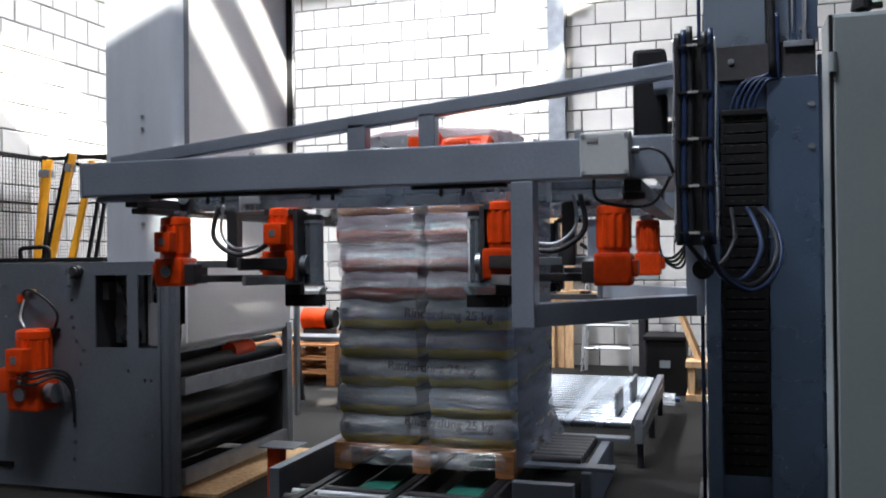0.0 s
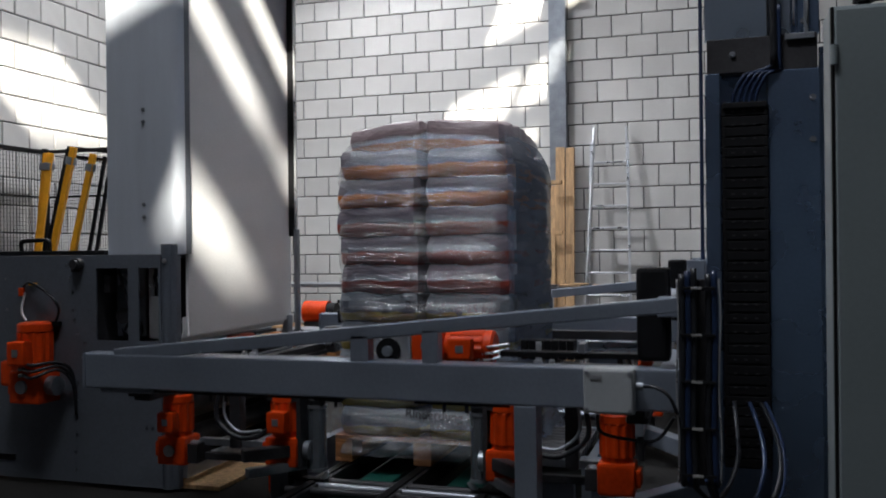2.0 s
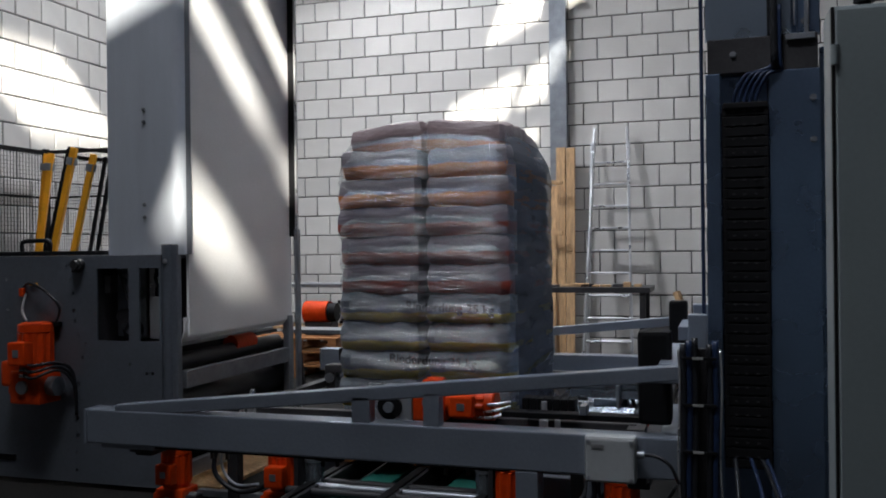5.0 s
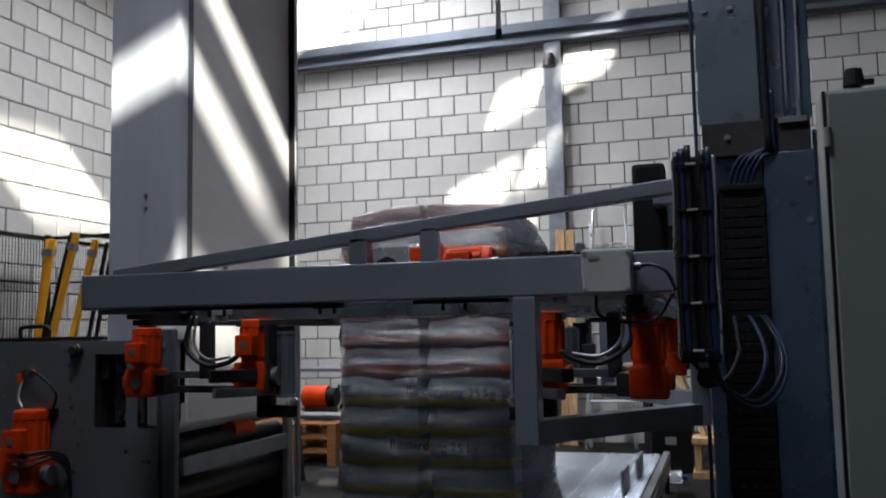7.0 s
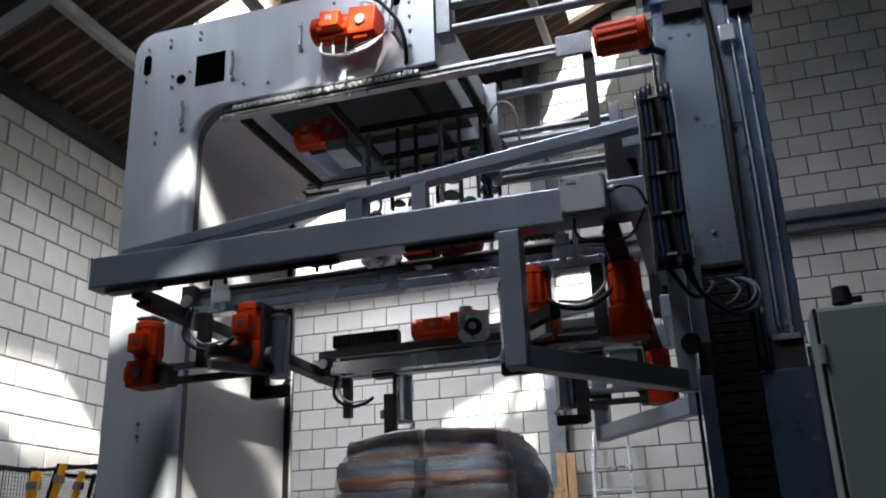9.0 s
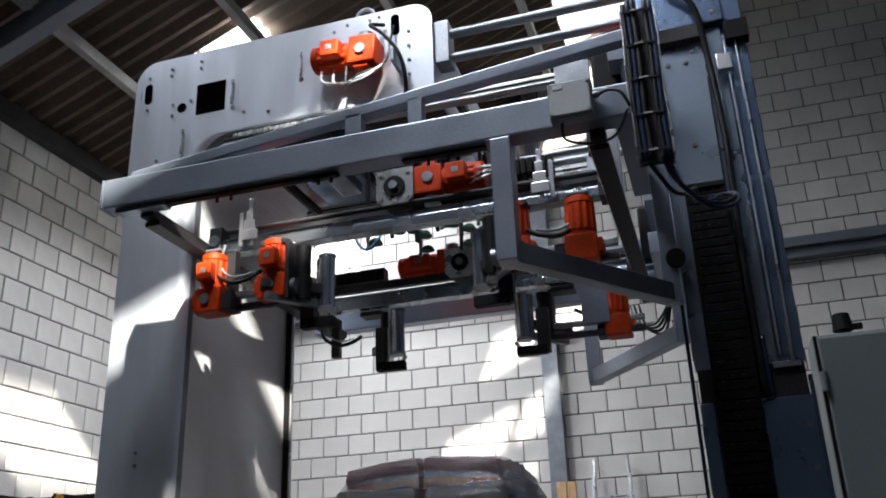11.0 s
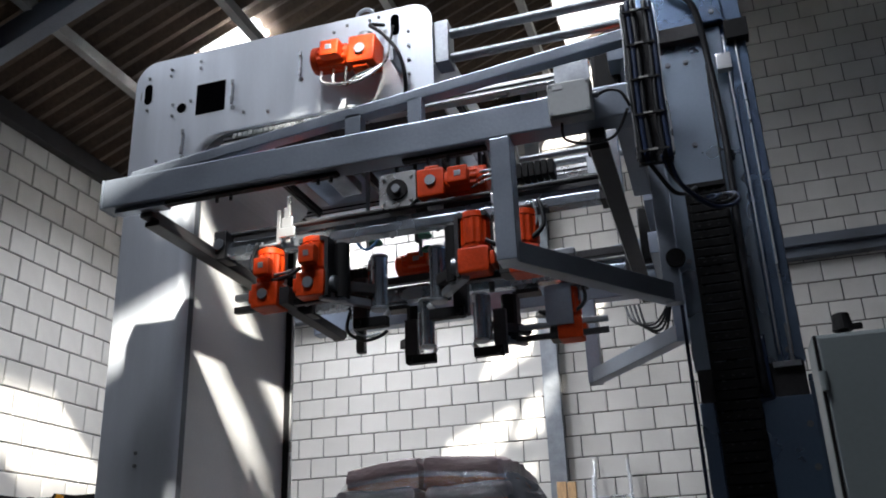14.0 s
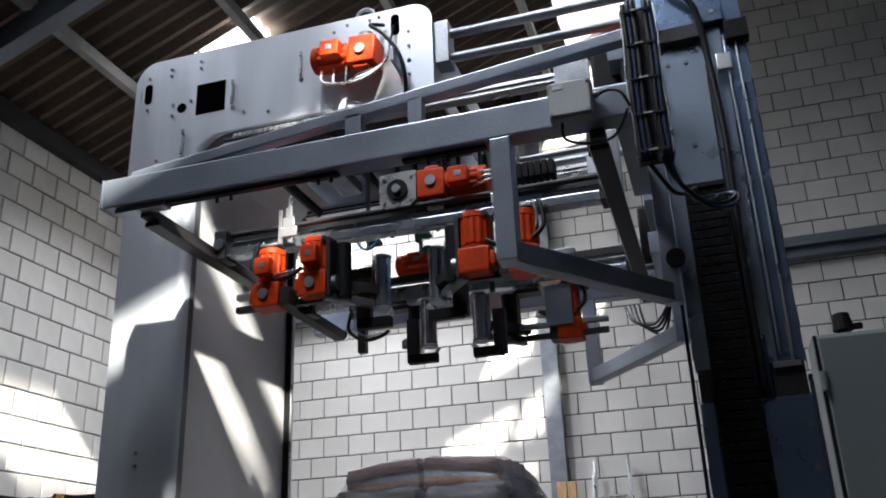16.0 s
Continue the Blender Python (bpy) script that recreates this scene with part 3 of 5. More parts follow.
    hose_part("cable", [(-1.60, YF - 0.02, 4.62), (-1.66, YF - 0.1, 4.58), (-1.58, YF - 0.1, 4.5), (-1.49, YF - 0.08, 4.36), (-1.46, YF - 0.05, 4.2), (-1.5, YF + 0.05, 4.09)], 0.012, RUBBER, t)
    bm = bmesh.new()
    hose(bm, [(-1.80, YF + 0.05, ZT - 0.01), (-1.80, YF + 0.05, ZT + 0.05), (-1.75, YF + 0.05, ZT + 0.08), (-1.70, YF + 0.05, ZT + 0.05), (-1.70, YF + 0.05, ZT - 0.01)], 0.012)
    part("lifting_eye", bm, GALV, t)
    # tubes that tie the portal to the mast
    box_part("tube_flange", (XR, XR + 0.09, YF + 0.03, YF + 0.16, 4.31, 4.60), GALV, t)
    box_part("tube_flange", (XR, XR + 0.09, YB - 0.16, YB - 0.03, 4.10, 4.60), GALV, t)
    for y, z in ((YF + 0.09, 4.53), (YF + 0.09, 4.36), (YB - 0.09, 4.53), (YB - 0.09, 4.14)):
        rod_part("tie_tube", (XR + 0.08, y, z), (-0.07, y, z), 0.030, GALV, t)
    # aluminium profiles of the film carriage under the top beam
    for y in (YF + 0.03, YB - 0.12):
        bm = bmesh.new()
        slab(bm, -2.70, -0.42, y, y + 0.045, 4.035, 4.075, 0.003)
        slab(bm, -2.70, -0.42, y + 0.008, y + 0.037, 4.077, 4.09, 0.003)
        slab(bm, -2.72, -0.42, y - 0.006, y + 0.051, 4.015, 4.033, 0.003)
        part("guide_profile", bm, ALU, t, "slotted aluminium guide profile")
        # black strips laid on the profile for the shade inside its slots
        for z0, z1 in ((4.048, 4.062), (4.020, 4.027)):
            box_part("slot_strip", (-2.70, -0.43, y - (0.0025 if z0 > 4.03 else 0.0085), y + 0.004, z0, z1), BLACK, t, 0)
        if y < 5:
            motor(t, pose(-0.38, y + 0.02, 4.06, 0, 88, 0), 0.29, 0.085, name="drive_motor", gear=False)
        box_part("corner_plate", (-0.60, -0.40, y - 0.016, y - 0.006, 3.99, 4.12), GALV, t)
    for k in range(34):
        bm = bmesh.new() if k == 0 else bm
        slab(bm, -2.62 + k * 0.036, -2.592 + k * 0.036, YF - 0.002, YF + 0.024, 4.055, 4.08, 0.002)
    part_each("film_clip", bm, ALU, t)
    for x in (-2.62, -2.05, -1.52, -1.2):
        bm = bmesh.new()
        slab(bm, x, x + 0.05, YF + 0.08, YB - 0.13, 4.02, 4.06, 0.003)
        slab(bm, x + 0.012, x + 0.038, YF + 0.08, YB - 0.13, 4.0, 4.02, 0.003)
        part("cross_profile", bm, DARKSTEEL, t)
    box_part("hanger_post", (-0.46, -0.40, YF + 0.04, YF + 0.09, 3.55, 4.0), DARKSTEEL, t, 0.003)
    box_part("hanger_post", (-0.46, -0.40, YB - 0.12, YB - 0.07, 3.60, 4.0), DARKSTEEL, t, 0.003)
    motor(t, pose(-2.3, 4.95, 4.12, 0, -90, 0), 0.34, 0.08, name="film_motor")
    bm = bmesh.new()
    slab(bm, -2.22, -2.08, 4.8, 5.1, 3.92, 4.0, 0.01, pose(0, 0, 0))
    part("sensor_box", bm, GALV, t)
    return t


def film_opener():
    """The hanging gripper with rods and green suction cups."""
    t = thing("film_opener", "hanging steel rods with green suction cups and blue hoses", "gripper")
    box_part("carrier", (-1.95, -1.12, 4.72, 4.78, 3.96, 4.01), DARKSTEEL, t)
    box_part("carrier", (-1.95, -1.12, 5.15, 5.21, 3.96, 4.01), DARKSTEEL, t)
    i = 0
    for x in (-1.90, -1.70, -1.58, -1.42, -1.30, -1.16):
        for y in (4.75, 5.18):
            zb = 3.36 + 0.08 * ((i * 7) % 4) - (0.1 if i == 6 else 0)
            box_part("rod", (x - 0.011, x + 0.011, y - 0.014, y + 0.014, zb, 3.97), GALV if i % 3 == 0 else DARKSTEEL, t, 0.003)
            bm = bmesh.new()
            rod(bm, (x, y, zb + 0.05), (x + 0.05, y, zb + 0.05), 0.009, 10)
            rod(bm, (x + 0.05, y, zb + 0.06), (x + 0.05, y, zb + 0.045), 0.026, 14, 0.038)
            rod(bm, (x + 0.05, y, zb + 0.045), (x + 0.05, y, zb + 0.03), 0.038, 14, 0.044)
            part("suction_cup", bm, GREEN, t, "green rubber suction cup")
            bm = bmesh.new()
            rod(bm, (x, y, zb + 0.2), (x - 0.05, y, zb + 0.2), 0.009, 10)
            rod(bm, (x - 0.05, y, zb + 0.215), (x - 0.05, y, zb + 0.18), 0.026, 14, 0.042)
            part("suction_cup", bm, GREEN, t, "green rubber suction cup")
            i += 1
    box_part("pusher", (-1.198, -1.172, 4.955, 4.985, 3.12, 3.35), ALU, t, 0.004, "pale square pusher rod")
    rod_part("pusher_tip", (-1.185, 4.97, 3.12), (-1.185, 4.97, 3.06), 0.018, BLACK, t)
    box_part("pusher_arm", (-1.21, -1.16, 4.93, 5.0, 3.33, 3.97), DARKSTEEL, t, 0.004)
    hose_part("hose", [(-1.92, 4.75, 3.55), (-1.96, 4.7, 3.42), (-1.88, 4.68, 3.33), (-1.80, 4.7, 3.42), (-1.84, 4.74, 3.55)], 0.009, BLUEHOSE, t)
    hose_part("hose", [(-1.2, 5.0, 3.7), (-1.05, 5.0, 3.72), (-0.86, 5.0, 3.74), (-0.80, 5.0, 3.68), (-0.9, 5.0, 3.66)], 0.008, BLUEHOSE, t)
    hose_part("hose", [(-1.35, 4.8, 3.75), (-1.22, 4.78, 3.6), (-1.15, 4.8, 3.45), (-1.25, 4.82, 3.4)], 0.008, BLUEHOSE, t)
    hose_part("hose", [(-1.12, 4.95, 3.78), (-1.16, 4.93, 4.0), (-1.08, 4.93, 4.12), (-0.98, 4.93, 4.05), (-0.96, 4.95, 3.8)], 0.009, WHITESTEEL, t)
    for z in (3.66, 3.92):
        rod_part("side_tube", (-1.12, 5.0, z), (-0.38, 5.0, z), 0.02, GALV, t)
    bm = bmesh.new()
    slab(bm, -1.16, -0.36, 5.02, 5.06, 3.60, 3.64, 0.004)
    slab(bm, -0.40, -0.34, 4.96, 5.06, 3.56, 4.0, 0.004)
    slab(bm, -1.16, -1.10, 4.96, 5.06, 3.60, 4.0, 0.004)
    part("side_frame", bm, GALV, t)
    return t


def film_unit():
    t = thing("film_unit", "grey steel film feed unit with bolted panels and an orange motor", "machine")
    XL, XR, Y0, Y1, Z = -5.3, -2.94, 4.27, 5.6, 1.335
    holes = [(-3.42, -3.205, 0.85, 1.262), (-3.135, -3.005, 0.85, 1.262)]
    bm = bmesh.new()
    for a, b, c, d in cells((XL, XR - 0.05), (0.03, Z), holes):
        bm.faces.new([bm.verts.new((x, Y0, z)) for x, z in ((a, c), (b, c), (b, d), (a, d))])
    bmesh.ops.remove_doubles(bm, verts=bm.verts, dist=1e-5)
    bmesh.ops.solidify(bm, geom=bm.faces[:], thickness=-0.012)
    part("front_panel", bm, PANELGREY, t, "grey panel with two cut-outs", False)
    bm = bmesh.new()
    rod(bm, (XR - 0.035, Y0 + 0.036, 0.02), (XR - 0.035, Y0 + 0.036, Z + 0.06), 0.036, 20)
    slab(bm, XR - 0.035, XR + 0.03, Y0 + 0.02, Y0 + 0.07, 0.02, Z + 0.06, 0.01)
    part("corner_post", bm, PANELGREY, t)
    box_part("lid", (XL, XR - 0.07, Y0 + 0.012, Y1, Z - 0.02, Z), PANELGREY, t, 0.004)
    box_part("partition", (-3.46, -3.44, Y0 + 0.02, Y1, 0.03, Z - 0.025), DARKSTEEL, t)
    box_part("rear_panel", (XL, XR, Y1, Y1 + 0.015, 0.03, Z - 0.6), DARKSTEEL, t)
    # added dark sheet that makes the inside of the cut-outs look shaded
    box_part("shade_backing", (-3.44, XR - 0.08, Y0 + 0.42, Y0 + 0.44, 0.82, Z - 0.025), DARKSTEEL, t)
    box_part("inner_tray", (-3.44, XR - 0.08, Y0 + 0.03, Y1, 0.80, 0.82), GALV, t)
    for x, r in ((-3.30, 0.07), (-3.07, 0.05)):
        rod_part("roller", (x, Y0 + 0.15, 0.9), (x, Y1 - 0.1, 0.9), r, RUBBER, t)
        rod_part("roller_hub", (x, Y0 + 0.13, 0.93), (x, Y0 + 0.15, 0.93), r * 0.8, GALV, t)
        hose_part("cable", [(x - 0.05, Y0 + 0.1, 1.25), (x + 0.02, Y0 + 0.06, 1.12), (x + 0.05, Y0 + 0.07, 1.0), (x - 0.01, Y0 + 0.1, 0.9)], 0.009, RUBBER, t)
    box_part("valve", (-3.40, -3.36, Y0 + 0.03, Y0 + 0.1, 1.12, 1.22), DARKSTEEL, t)
    box_part("bright_bracket", (-3.08, -3.03, Y0 + 0.03, Y0 + 0.06, 0.86, 1.1), ALU, t)
    box_part("gear_plate", (-3.41, -3.215, Y0 + 0.16, Y0 + 0.175, 0.86, 1.26), GALV, t, 0.003)
    for x, z, r in ((-3.345, 1.19, 0.035), (-3.25, 1.1, 0.03), (-3.33, 0.98, 0.045), (-3.09, 1.18, 0.03), (-3.045, 0.93, 0.028)):
        rod_part("pulley", (x, Y0 + 0.10, z), (x, Y0 + 0.155, z), r, ALU if r < 0.04 else DARKSTEEL, t)
    box_part("support_strip", (-3.125, -3.10, Y0 + 0.07, Y0 + 0.09, 0.86, 1.26), ALU, t, 0.003)
    # perforated strip along the upper edge
    bm = bmesh.new()
    slab(bm, -4.1, -3.68, Y0 - 0.004, Y0, 1.285, 1.315, 0.001)
    part("strip", bm, ALU, t)
    bm = bmesh.new()
    for k in range(10):
        x = -4.08 + k * 0.042
        up = 1 if k % 2 else -1
        prism(bm, [(x - 0.016, 1.3 - 0.010 * up), (x + 0.016, 1.3 - 0.010 * up), (x, 1.3 + 0.010 * up)][::1], Y0 - 0.0065, Y0 - 0.0042)
    part_each("perforation", bm, BLACK, t)
    bm = bmesh.new()
    for x, z in [(-3.62, 1.28), (-3.60, 1.2), (-3.58, 1.12), (-3.58, 1.02), (-3.57, 0.96), (-3.55, 0.88), (-3.95, 1.0), (-4.06, 1.2), (-4.05, 1.02), (-3.05, 0.67), (-3.09, 0.67),
                 (-3.05, 0.36), (-3.09, 0.36), (-3.2, 0.72), (-2.97, 1.3), (-3.5, 0.83), (-3.52, 0.75), (-3.55, 0.6), (-3.56, 0.5), (-3.56, 0.4), (-3.56, 0.3), (-3.57, 0.2), (-3.57, 0.1)]:
        bolt(bm, x, Y0, z, 0.010)
    part_each("bolt", bm, ALU, t)
    bm = bmesh.new()
    rod(bm, (-3.53, Y0, 1.285), (-3.53, Y0 - 0.05, 1.285), 0.034, 18)
    rod(bm, (-3.53, Y0 - 0.05, 1.285), (-3.53, Y0 - 0.07, 1.285), 0.026, 18)
    slab(bm, -3.58, -3.53, Y0 - 0.03, Y0, 1.24, 1.26, 0.004)
    part("knob", bm, DARKSTEEL, t, "round black adjusting knob")
    # no cut here: a thin black bar paints the dark of the slot
    box_part("long_slot", (-4.005, -3.99, Y0 - 0.003, Y0, 0.06, 0.78), BLACK, t, 0.001)
    box_part("side_bar", (-4.3, -4.0, Y0 - 0.02, Y0, 0.13, 0.165), BLACK, t, 0.003)
    motor(t, pose(-3.78, Y0 - 0.09, 0.69, 0, 0, 0), 0.46, 0.09)
    bm = bmesh.new()
    slab(bm, -3.96, -3.80, Y0 - 0.17, Y0 - 0.03, 0.59, 0.74, 0.02)
    part("gearbox", bm, ORANGE, t)
    for k in range(3):
        hose_part("cable", [(-3.77, Y0 - 0.19, 0.73 - 0.035 * k), (-3.68, Y0 - 0.22, 0.725 - 0.035 * k), (-3.6, Y0 - 0.12, 0.73 - 0.02 * k), (-3.555, Y0 - 0.05, 0.66 - 0.03 * k), (-3.56, Y0 - 0.02, 0.42)], 0.009, RUBBER, t)
        bm = bmesh.new()
        rod(bm, (-3.80, Y0 - 0.19, 0.73 - 0.035 * k), (-3.77, Y0 - 0.19, 0.73 - 0.035 * k), 0.013, 10)
        part("cable_gland", bm, ALU, t)
    hose_part("cable", [(-3.92, Y0 - 0.01, 1.12), (-3.91, Y0 - 0.05, 1.02), (-3.87, Y0 - 0.06, 0.96)], 0.008, ALU, t)
    hose_part("cable", [(-3.93, Y0 - 0.01, 1.16), (-3.84, Y0 - 0.06, 1.18), (-3.72, Y0 - 0.07, 1.13), (-3.64, Y0 - 0.06, 1.04), (-3.68, Y0 - 0.04, 0.95)], 0.008, RUBBER, t)
    box_part("emergency_switch", (-3.945, -3.92, Y0 - 0.04, Y0, 1.1, 1.15), ORANGE, t)
    box_part("indicator", (-3.88, -3.83, Y0 - 0.03, Y0, 1.165, 1.18), YELLOW, t, 0.004)
    box_part("cover_lip", (-3.76, -3.66, Y0 - 0.05, Y0, 0.93, 0.955), BLACK, t, 0.004)
    # black table on the lid with a handle
    box_part("table_top", (XL, -3.45, Y0 + 0.1, Y1, Z + 0.004, Z + 0.03), BLACK, t, 0.004)
    hose_part("handle", [(-4.18, Y0 + 0.25, Z + 0.03), (-4.18, Y0 + 0.25, Z + 0.085), (-4.1, Y0 + 0.25, Z + 0.095), (-3.98, Y0 + 0.25, Z + 0.09), (-3.97, Y0 + 0.25, Z + 0.03)], 0.014, BLACK, t)
    # curved guide sheet and roller frame beside the box
    bm = bmesh.new()
    prof = [(-2.905, 0.98), (-2.905, 0.9), (-2.915, 0.86), (-2.94, 0.835), (-2.98, 0.83)]
    for (a, b), (c, d) in zip(prof, prof[1:]):
        vs = [bm.verts.new(p) for p in ((a, Y0 + 0.08, b), (c, Y0 + 0.08, d), (c, Y1, d), (a, Y1, b))]
        bm.faces.new(vs)
    bmesh.ops.remove_doubles(bm, verts=bm.verts, dist=1e-5)
    bmesh.ops.solidify(bm, geom=bm.faces[:], thickness=0.006)
    part("guide_sheet", bm, MATTESHEET, t)
    for z0, z1 in ((0.58, 0.68), (0.07, 0.16)):
        box_part("side_rail", (-2.93, -2.89, Y0 + 0.08, Y1 + 0.06, z0, z1), GALV, t)
    for x, z, r in ((-3.05, 0.45, 0.09), (-3.0, 0.72, 0.05), (-3.1, 0.22, 0.07)):
        rod_part("feed_roller", (x, Y0 + 0.1, z), (x, Y1, z), r, RUBBER, t)
    rod_part("motor_drum", (-3.0, 5.0, 0.76), (-3.0, 5.25, 0.76), 0.055, ORANGE, t)
    box_part("rear_post", (-2.93, -2.885, Y1 - 0.02, Y1 + 0.05, 0.0, 0.9), GALV, t)
    box_part("floor_plate", (-3.2, -2.7, Y0 + 0.1, Y1, 0.005, 0.03), WOOD, t)
    return t


def mast():
    t = thing("lift_mast", "blue-grey steel lifting mast with a black cable chain", "mast")
    X0, X1, Y0, Y1 = -0.07, 0.455, 4.6, 5.4
    box_part("column", (X0 + 0.012, X1 - 0.012, Y0 + 0.03, Y1, 0, 4.9), MASTBLUE, t, 0.006, "tall blue-grey box column")
    box_part("front_plate", (X0, X0 + 0.40, Y0, Y0 + 0.028, 2.36, 4.35), LITMAST, t, 0.004, "blue-grey front plate, coloured brighter for the light high up")
    box_part("lower_plate", (X0 + 0.29, X1, Y0 - 0.05, Y0 + 0.028, 0.0, 2.19), MASTBLUE, t, 0.004)
    box_part("lower_plate", (X0, X0 + 0.07, Y0 - 0.05, Y0 + 0.028, 0.0, 2.19), MASTBLUE, t, 0.004)
    box_part("side_flange", (X1 - 0.10, X1, Y0 - 0.03, Y0 + 0.028, 2.36, 4.9), MASTBLUE, t, 0.004)
    box_part("step_plate", (X0 + 0.01, X1 - 0.01, Y0 - 0.04, Y0 + 0.028, 2.19, 2.36), DARKSTEEL, t, 0.004)
    box_part("head_plate", (X0 - 0.04, X1 - 0.1, Y0 - 0.05, Y0 + 0.028, 4.36, 4.9), MASTBLUE, t, 0.004)
    box_part("head_bracket", (X0 + 0.06, X0 + 0.30, Y0 - 0.06, Y0 - 0.002, 4.27, 4.36), DARKSTEEL, t, 0.004)
    box_part("head_lug", (X0 + 0.42, X1 + 0.02, Y0 - 0.09, Y0 - 0.002, 4.2, 4.32), BLACK, t, 0.004)
    # cable chain: link by link
    bm = bmesh.new()
    slab(bm, 0.005, 0.225, Y0 - 0.018, Y0 + 0.02, 0.26, 2.04)
    part("chain_channel", bm, BLACK, t)
    return t


def cable_chain():
    """The running part of the mast's cable chain; origin at its upper end."""
    t = thing("cable_chain", "black plastic cable chain on the lifting mast", "cable chain")
    Y0 = 4.6
    link = bmesh.new()
    slab(link, -0.095, 0.095, -0.024, 0.0, -0.021, 0.021, 0.003)
    slab(link, -0.105, -0.085, -0.030, 0.0, -0.024, 0.024, 0.003)
    slab(link, 0.085, 0.105, -0.030, 0.0, -0.024, 0.024, 0.003)
    me = mesh_of("chain_link", link, BLACK)
    for k in range(35):
        ob = new("chain_link", me)
        ob.location = (0.112, Y0 - 0.056, -0.03 - k * 0.05)
        ob.parent = t
    bm = bmesh.new()
    for k in range(26):
        for j in range(3):
            slab(bm, 0.05 + 0.05 * j, 0.065 + 0.05 * j, Y0 - 0.084, Y0 - 0.0795, -0.035 - 0.0667 * k, -0.028 - 0.0667 * k)
    part_each("link_pin", bm, DARKSTEEL, t)
    box_part("end_clip", (0.01, 0.215, Y0 - 0.095, Y0 - 0.05, -0.02, 0.01), BLACK, t)
    return t


def mast_details(t):
    X0, X1, Y0, Y1 = -0.07, 0.455, 4.6, 5.4
    for k in range(5):
        a = 0.055 + k * 0.026
        hose_part("cable", [(a, Y0 - 0.05, 1.98), (a + 0.01, Y0 - 0.06, 2.08), (a + 0.06, Y0 - 0.07, 2.17), (a + 0.12, Y0 - 0.05, 2.19), (0.25 + 0.006 * k, Y0 - 0.06, 2.24), (0.25 + 0.006 * k, Y0 - 0.06, 2.5)], 0.009, BLUECABLE, t)
    hose_part("trunk_cable", [(0.25, Y0 - 0.06, 2.2), (0.245, Y0 - 0.055, 2.9), (0.26, Y0 - 0.055, 3.6), (0.24, Y0 - 0.06, 4.1), (0.20, Y0 - 0.1, 4.45), (0.06, Y0 - 0.12, 4.62)], 0.02, RUBBER, t)
    hose_part("thin_cable", [(0.225, Y0 - 0.02, 2.3), (0.22, Y0 - 0.02, 3.2), (0.225, Y0 - 0.02, 4.1)], 0.006, RUBBER, t)
    hose_part("thin_cable", [(X0 - 0.02, Y0 + 0.02, 0.1), (X0 - 0.02, Y0 + 0.02, 2.3), (X0 - 0.02, Y0 + 0.02, 4.3)], 0.01, BLUECABLE, t)
    for x in (0.34, 0.40):
        hose_part("wire_rope", [(x, Y0 - 0.045, 2.4), (x + 0.004, Y0 - 0.05, 3.2), (x - 0.003, Y0 - 0.05, 4.25)], 0.006, ALU, t)
    box_part("rope_clamp", (0.28, 0.36, Y0 - 0.08, Y0 - 0.03, 4.02, 4.12), ALU, t)
    bm = bmesh.new()
    for x, z in ((-0.02, 2.95), (0.10, 2.95), (-0.02, 3.62), (0.10, 3.62), (0.02, 4.15), (0.12, 4.15), (0.30, 4.6), (0.30, 4.55), (0.06, 2.28), (0.30, 4.42), (0.385, 2.42), (0.42, 2.05), (0.42, 1.85)):
        bolt(bm, x, Y0 - (0.04 if 2.19 < z < 2.36 else 0.05 if z > 4.36 or z < 2.2 else 0.03 if x > 0.33 else 0), z, 0.012)
    part_each("bolt", bm, GALV, t)
    bm = bmesh.new()
    slab(bm, 0.385, 0.405, Y0 - 0.05, Y0 - 0.03, 2.36, 2.55, 0.003)
    slab(bm, 0.30, 0.43, Y0 - 0.06, Y0 - 0.05, 2.33, 2.36, 0.003)
    part("hook_bracket", bm, GALV, t)
    for x, y, z in ((-0.12, 4.48, 4.42), (-0.12, 4.48, 4.05)):
        bm = bmesh.new()
        bmesh.ops.create_uvsphere(bm, u_segments=16, v_segments=10, radius=0.05, matrix=pose(x, y, z))
        rod(bm, (x, y, z), (x + 0.09, y + 0.1, z), 0.02)
        part("rounded_cap", bm, BLUEGLASS, t, "dark blue rounded cap")
    box_part("side_flange", (X1 + 0.002, X1 + 0.062, Y0 + 0.01, Y0 + 0.05, 0.022, 2.30), MASTBLUE, t, 0.003)
    box_part("foot", (X0 - 0.06, X1 + 0.06, Y0 - 0.1, Y1 + 0.1, 0, 0.02), DARKSTEEL, t)
    return t


def cabinet():
    t = thing("control_cabinet", "tall light grey steel control cabinet with a black knob on top", "cabinet")
    box_part("body", (0.325, 1.15, 2.98, 3.16, 0.0, 2.085), CABINET, t, 0.008)
    box_part("door", (0.338, 1.10, 2.95, 2.978, 0.06, 2.07), CABINET, t, 0.006, "pale grey sheet door")
    box_part("gasket", (0.327, 0.337, 2.965, 2.978, 0.05, 2.08), BLACK, t, 0.002)
    bm = bmesh.new()
    rod(bm, (0.44, 3.1, 2.085), (0.44, 3.1, 2.13), 0.02, 14)
    rod(bm, (0.44, 3.1, 2.12), (0.44, 3.1, 2.175), 0.034, 16, 0.026)
    slab(bm, 0.455, 0.50, 3.09, 3.11, 2.12, 2.14, 0.004)
    part("lifting_knob", bm, BLACK, t)
    bm = bmesh.new()
    rod(bm, (0.335, 2.952, 1.9), (0.335, 2.952, 1.96), 0.012, 10)
    rod(bm, (0.335, 2.952, 0.5), (0.335, 2.952, 0.56), 0.012, 10)
    part_each("hinge", bm, CABINET, t)
    return t

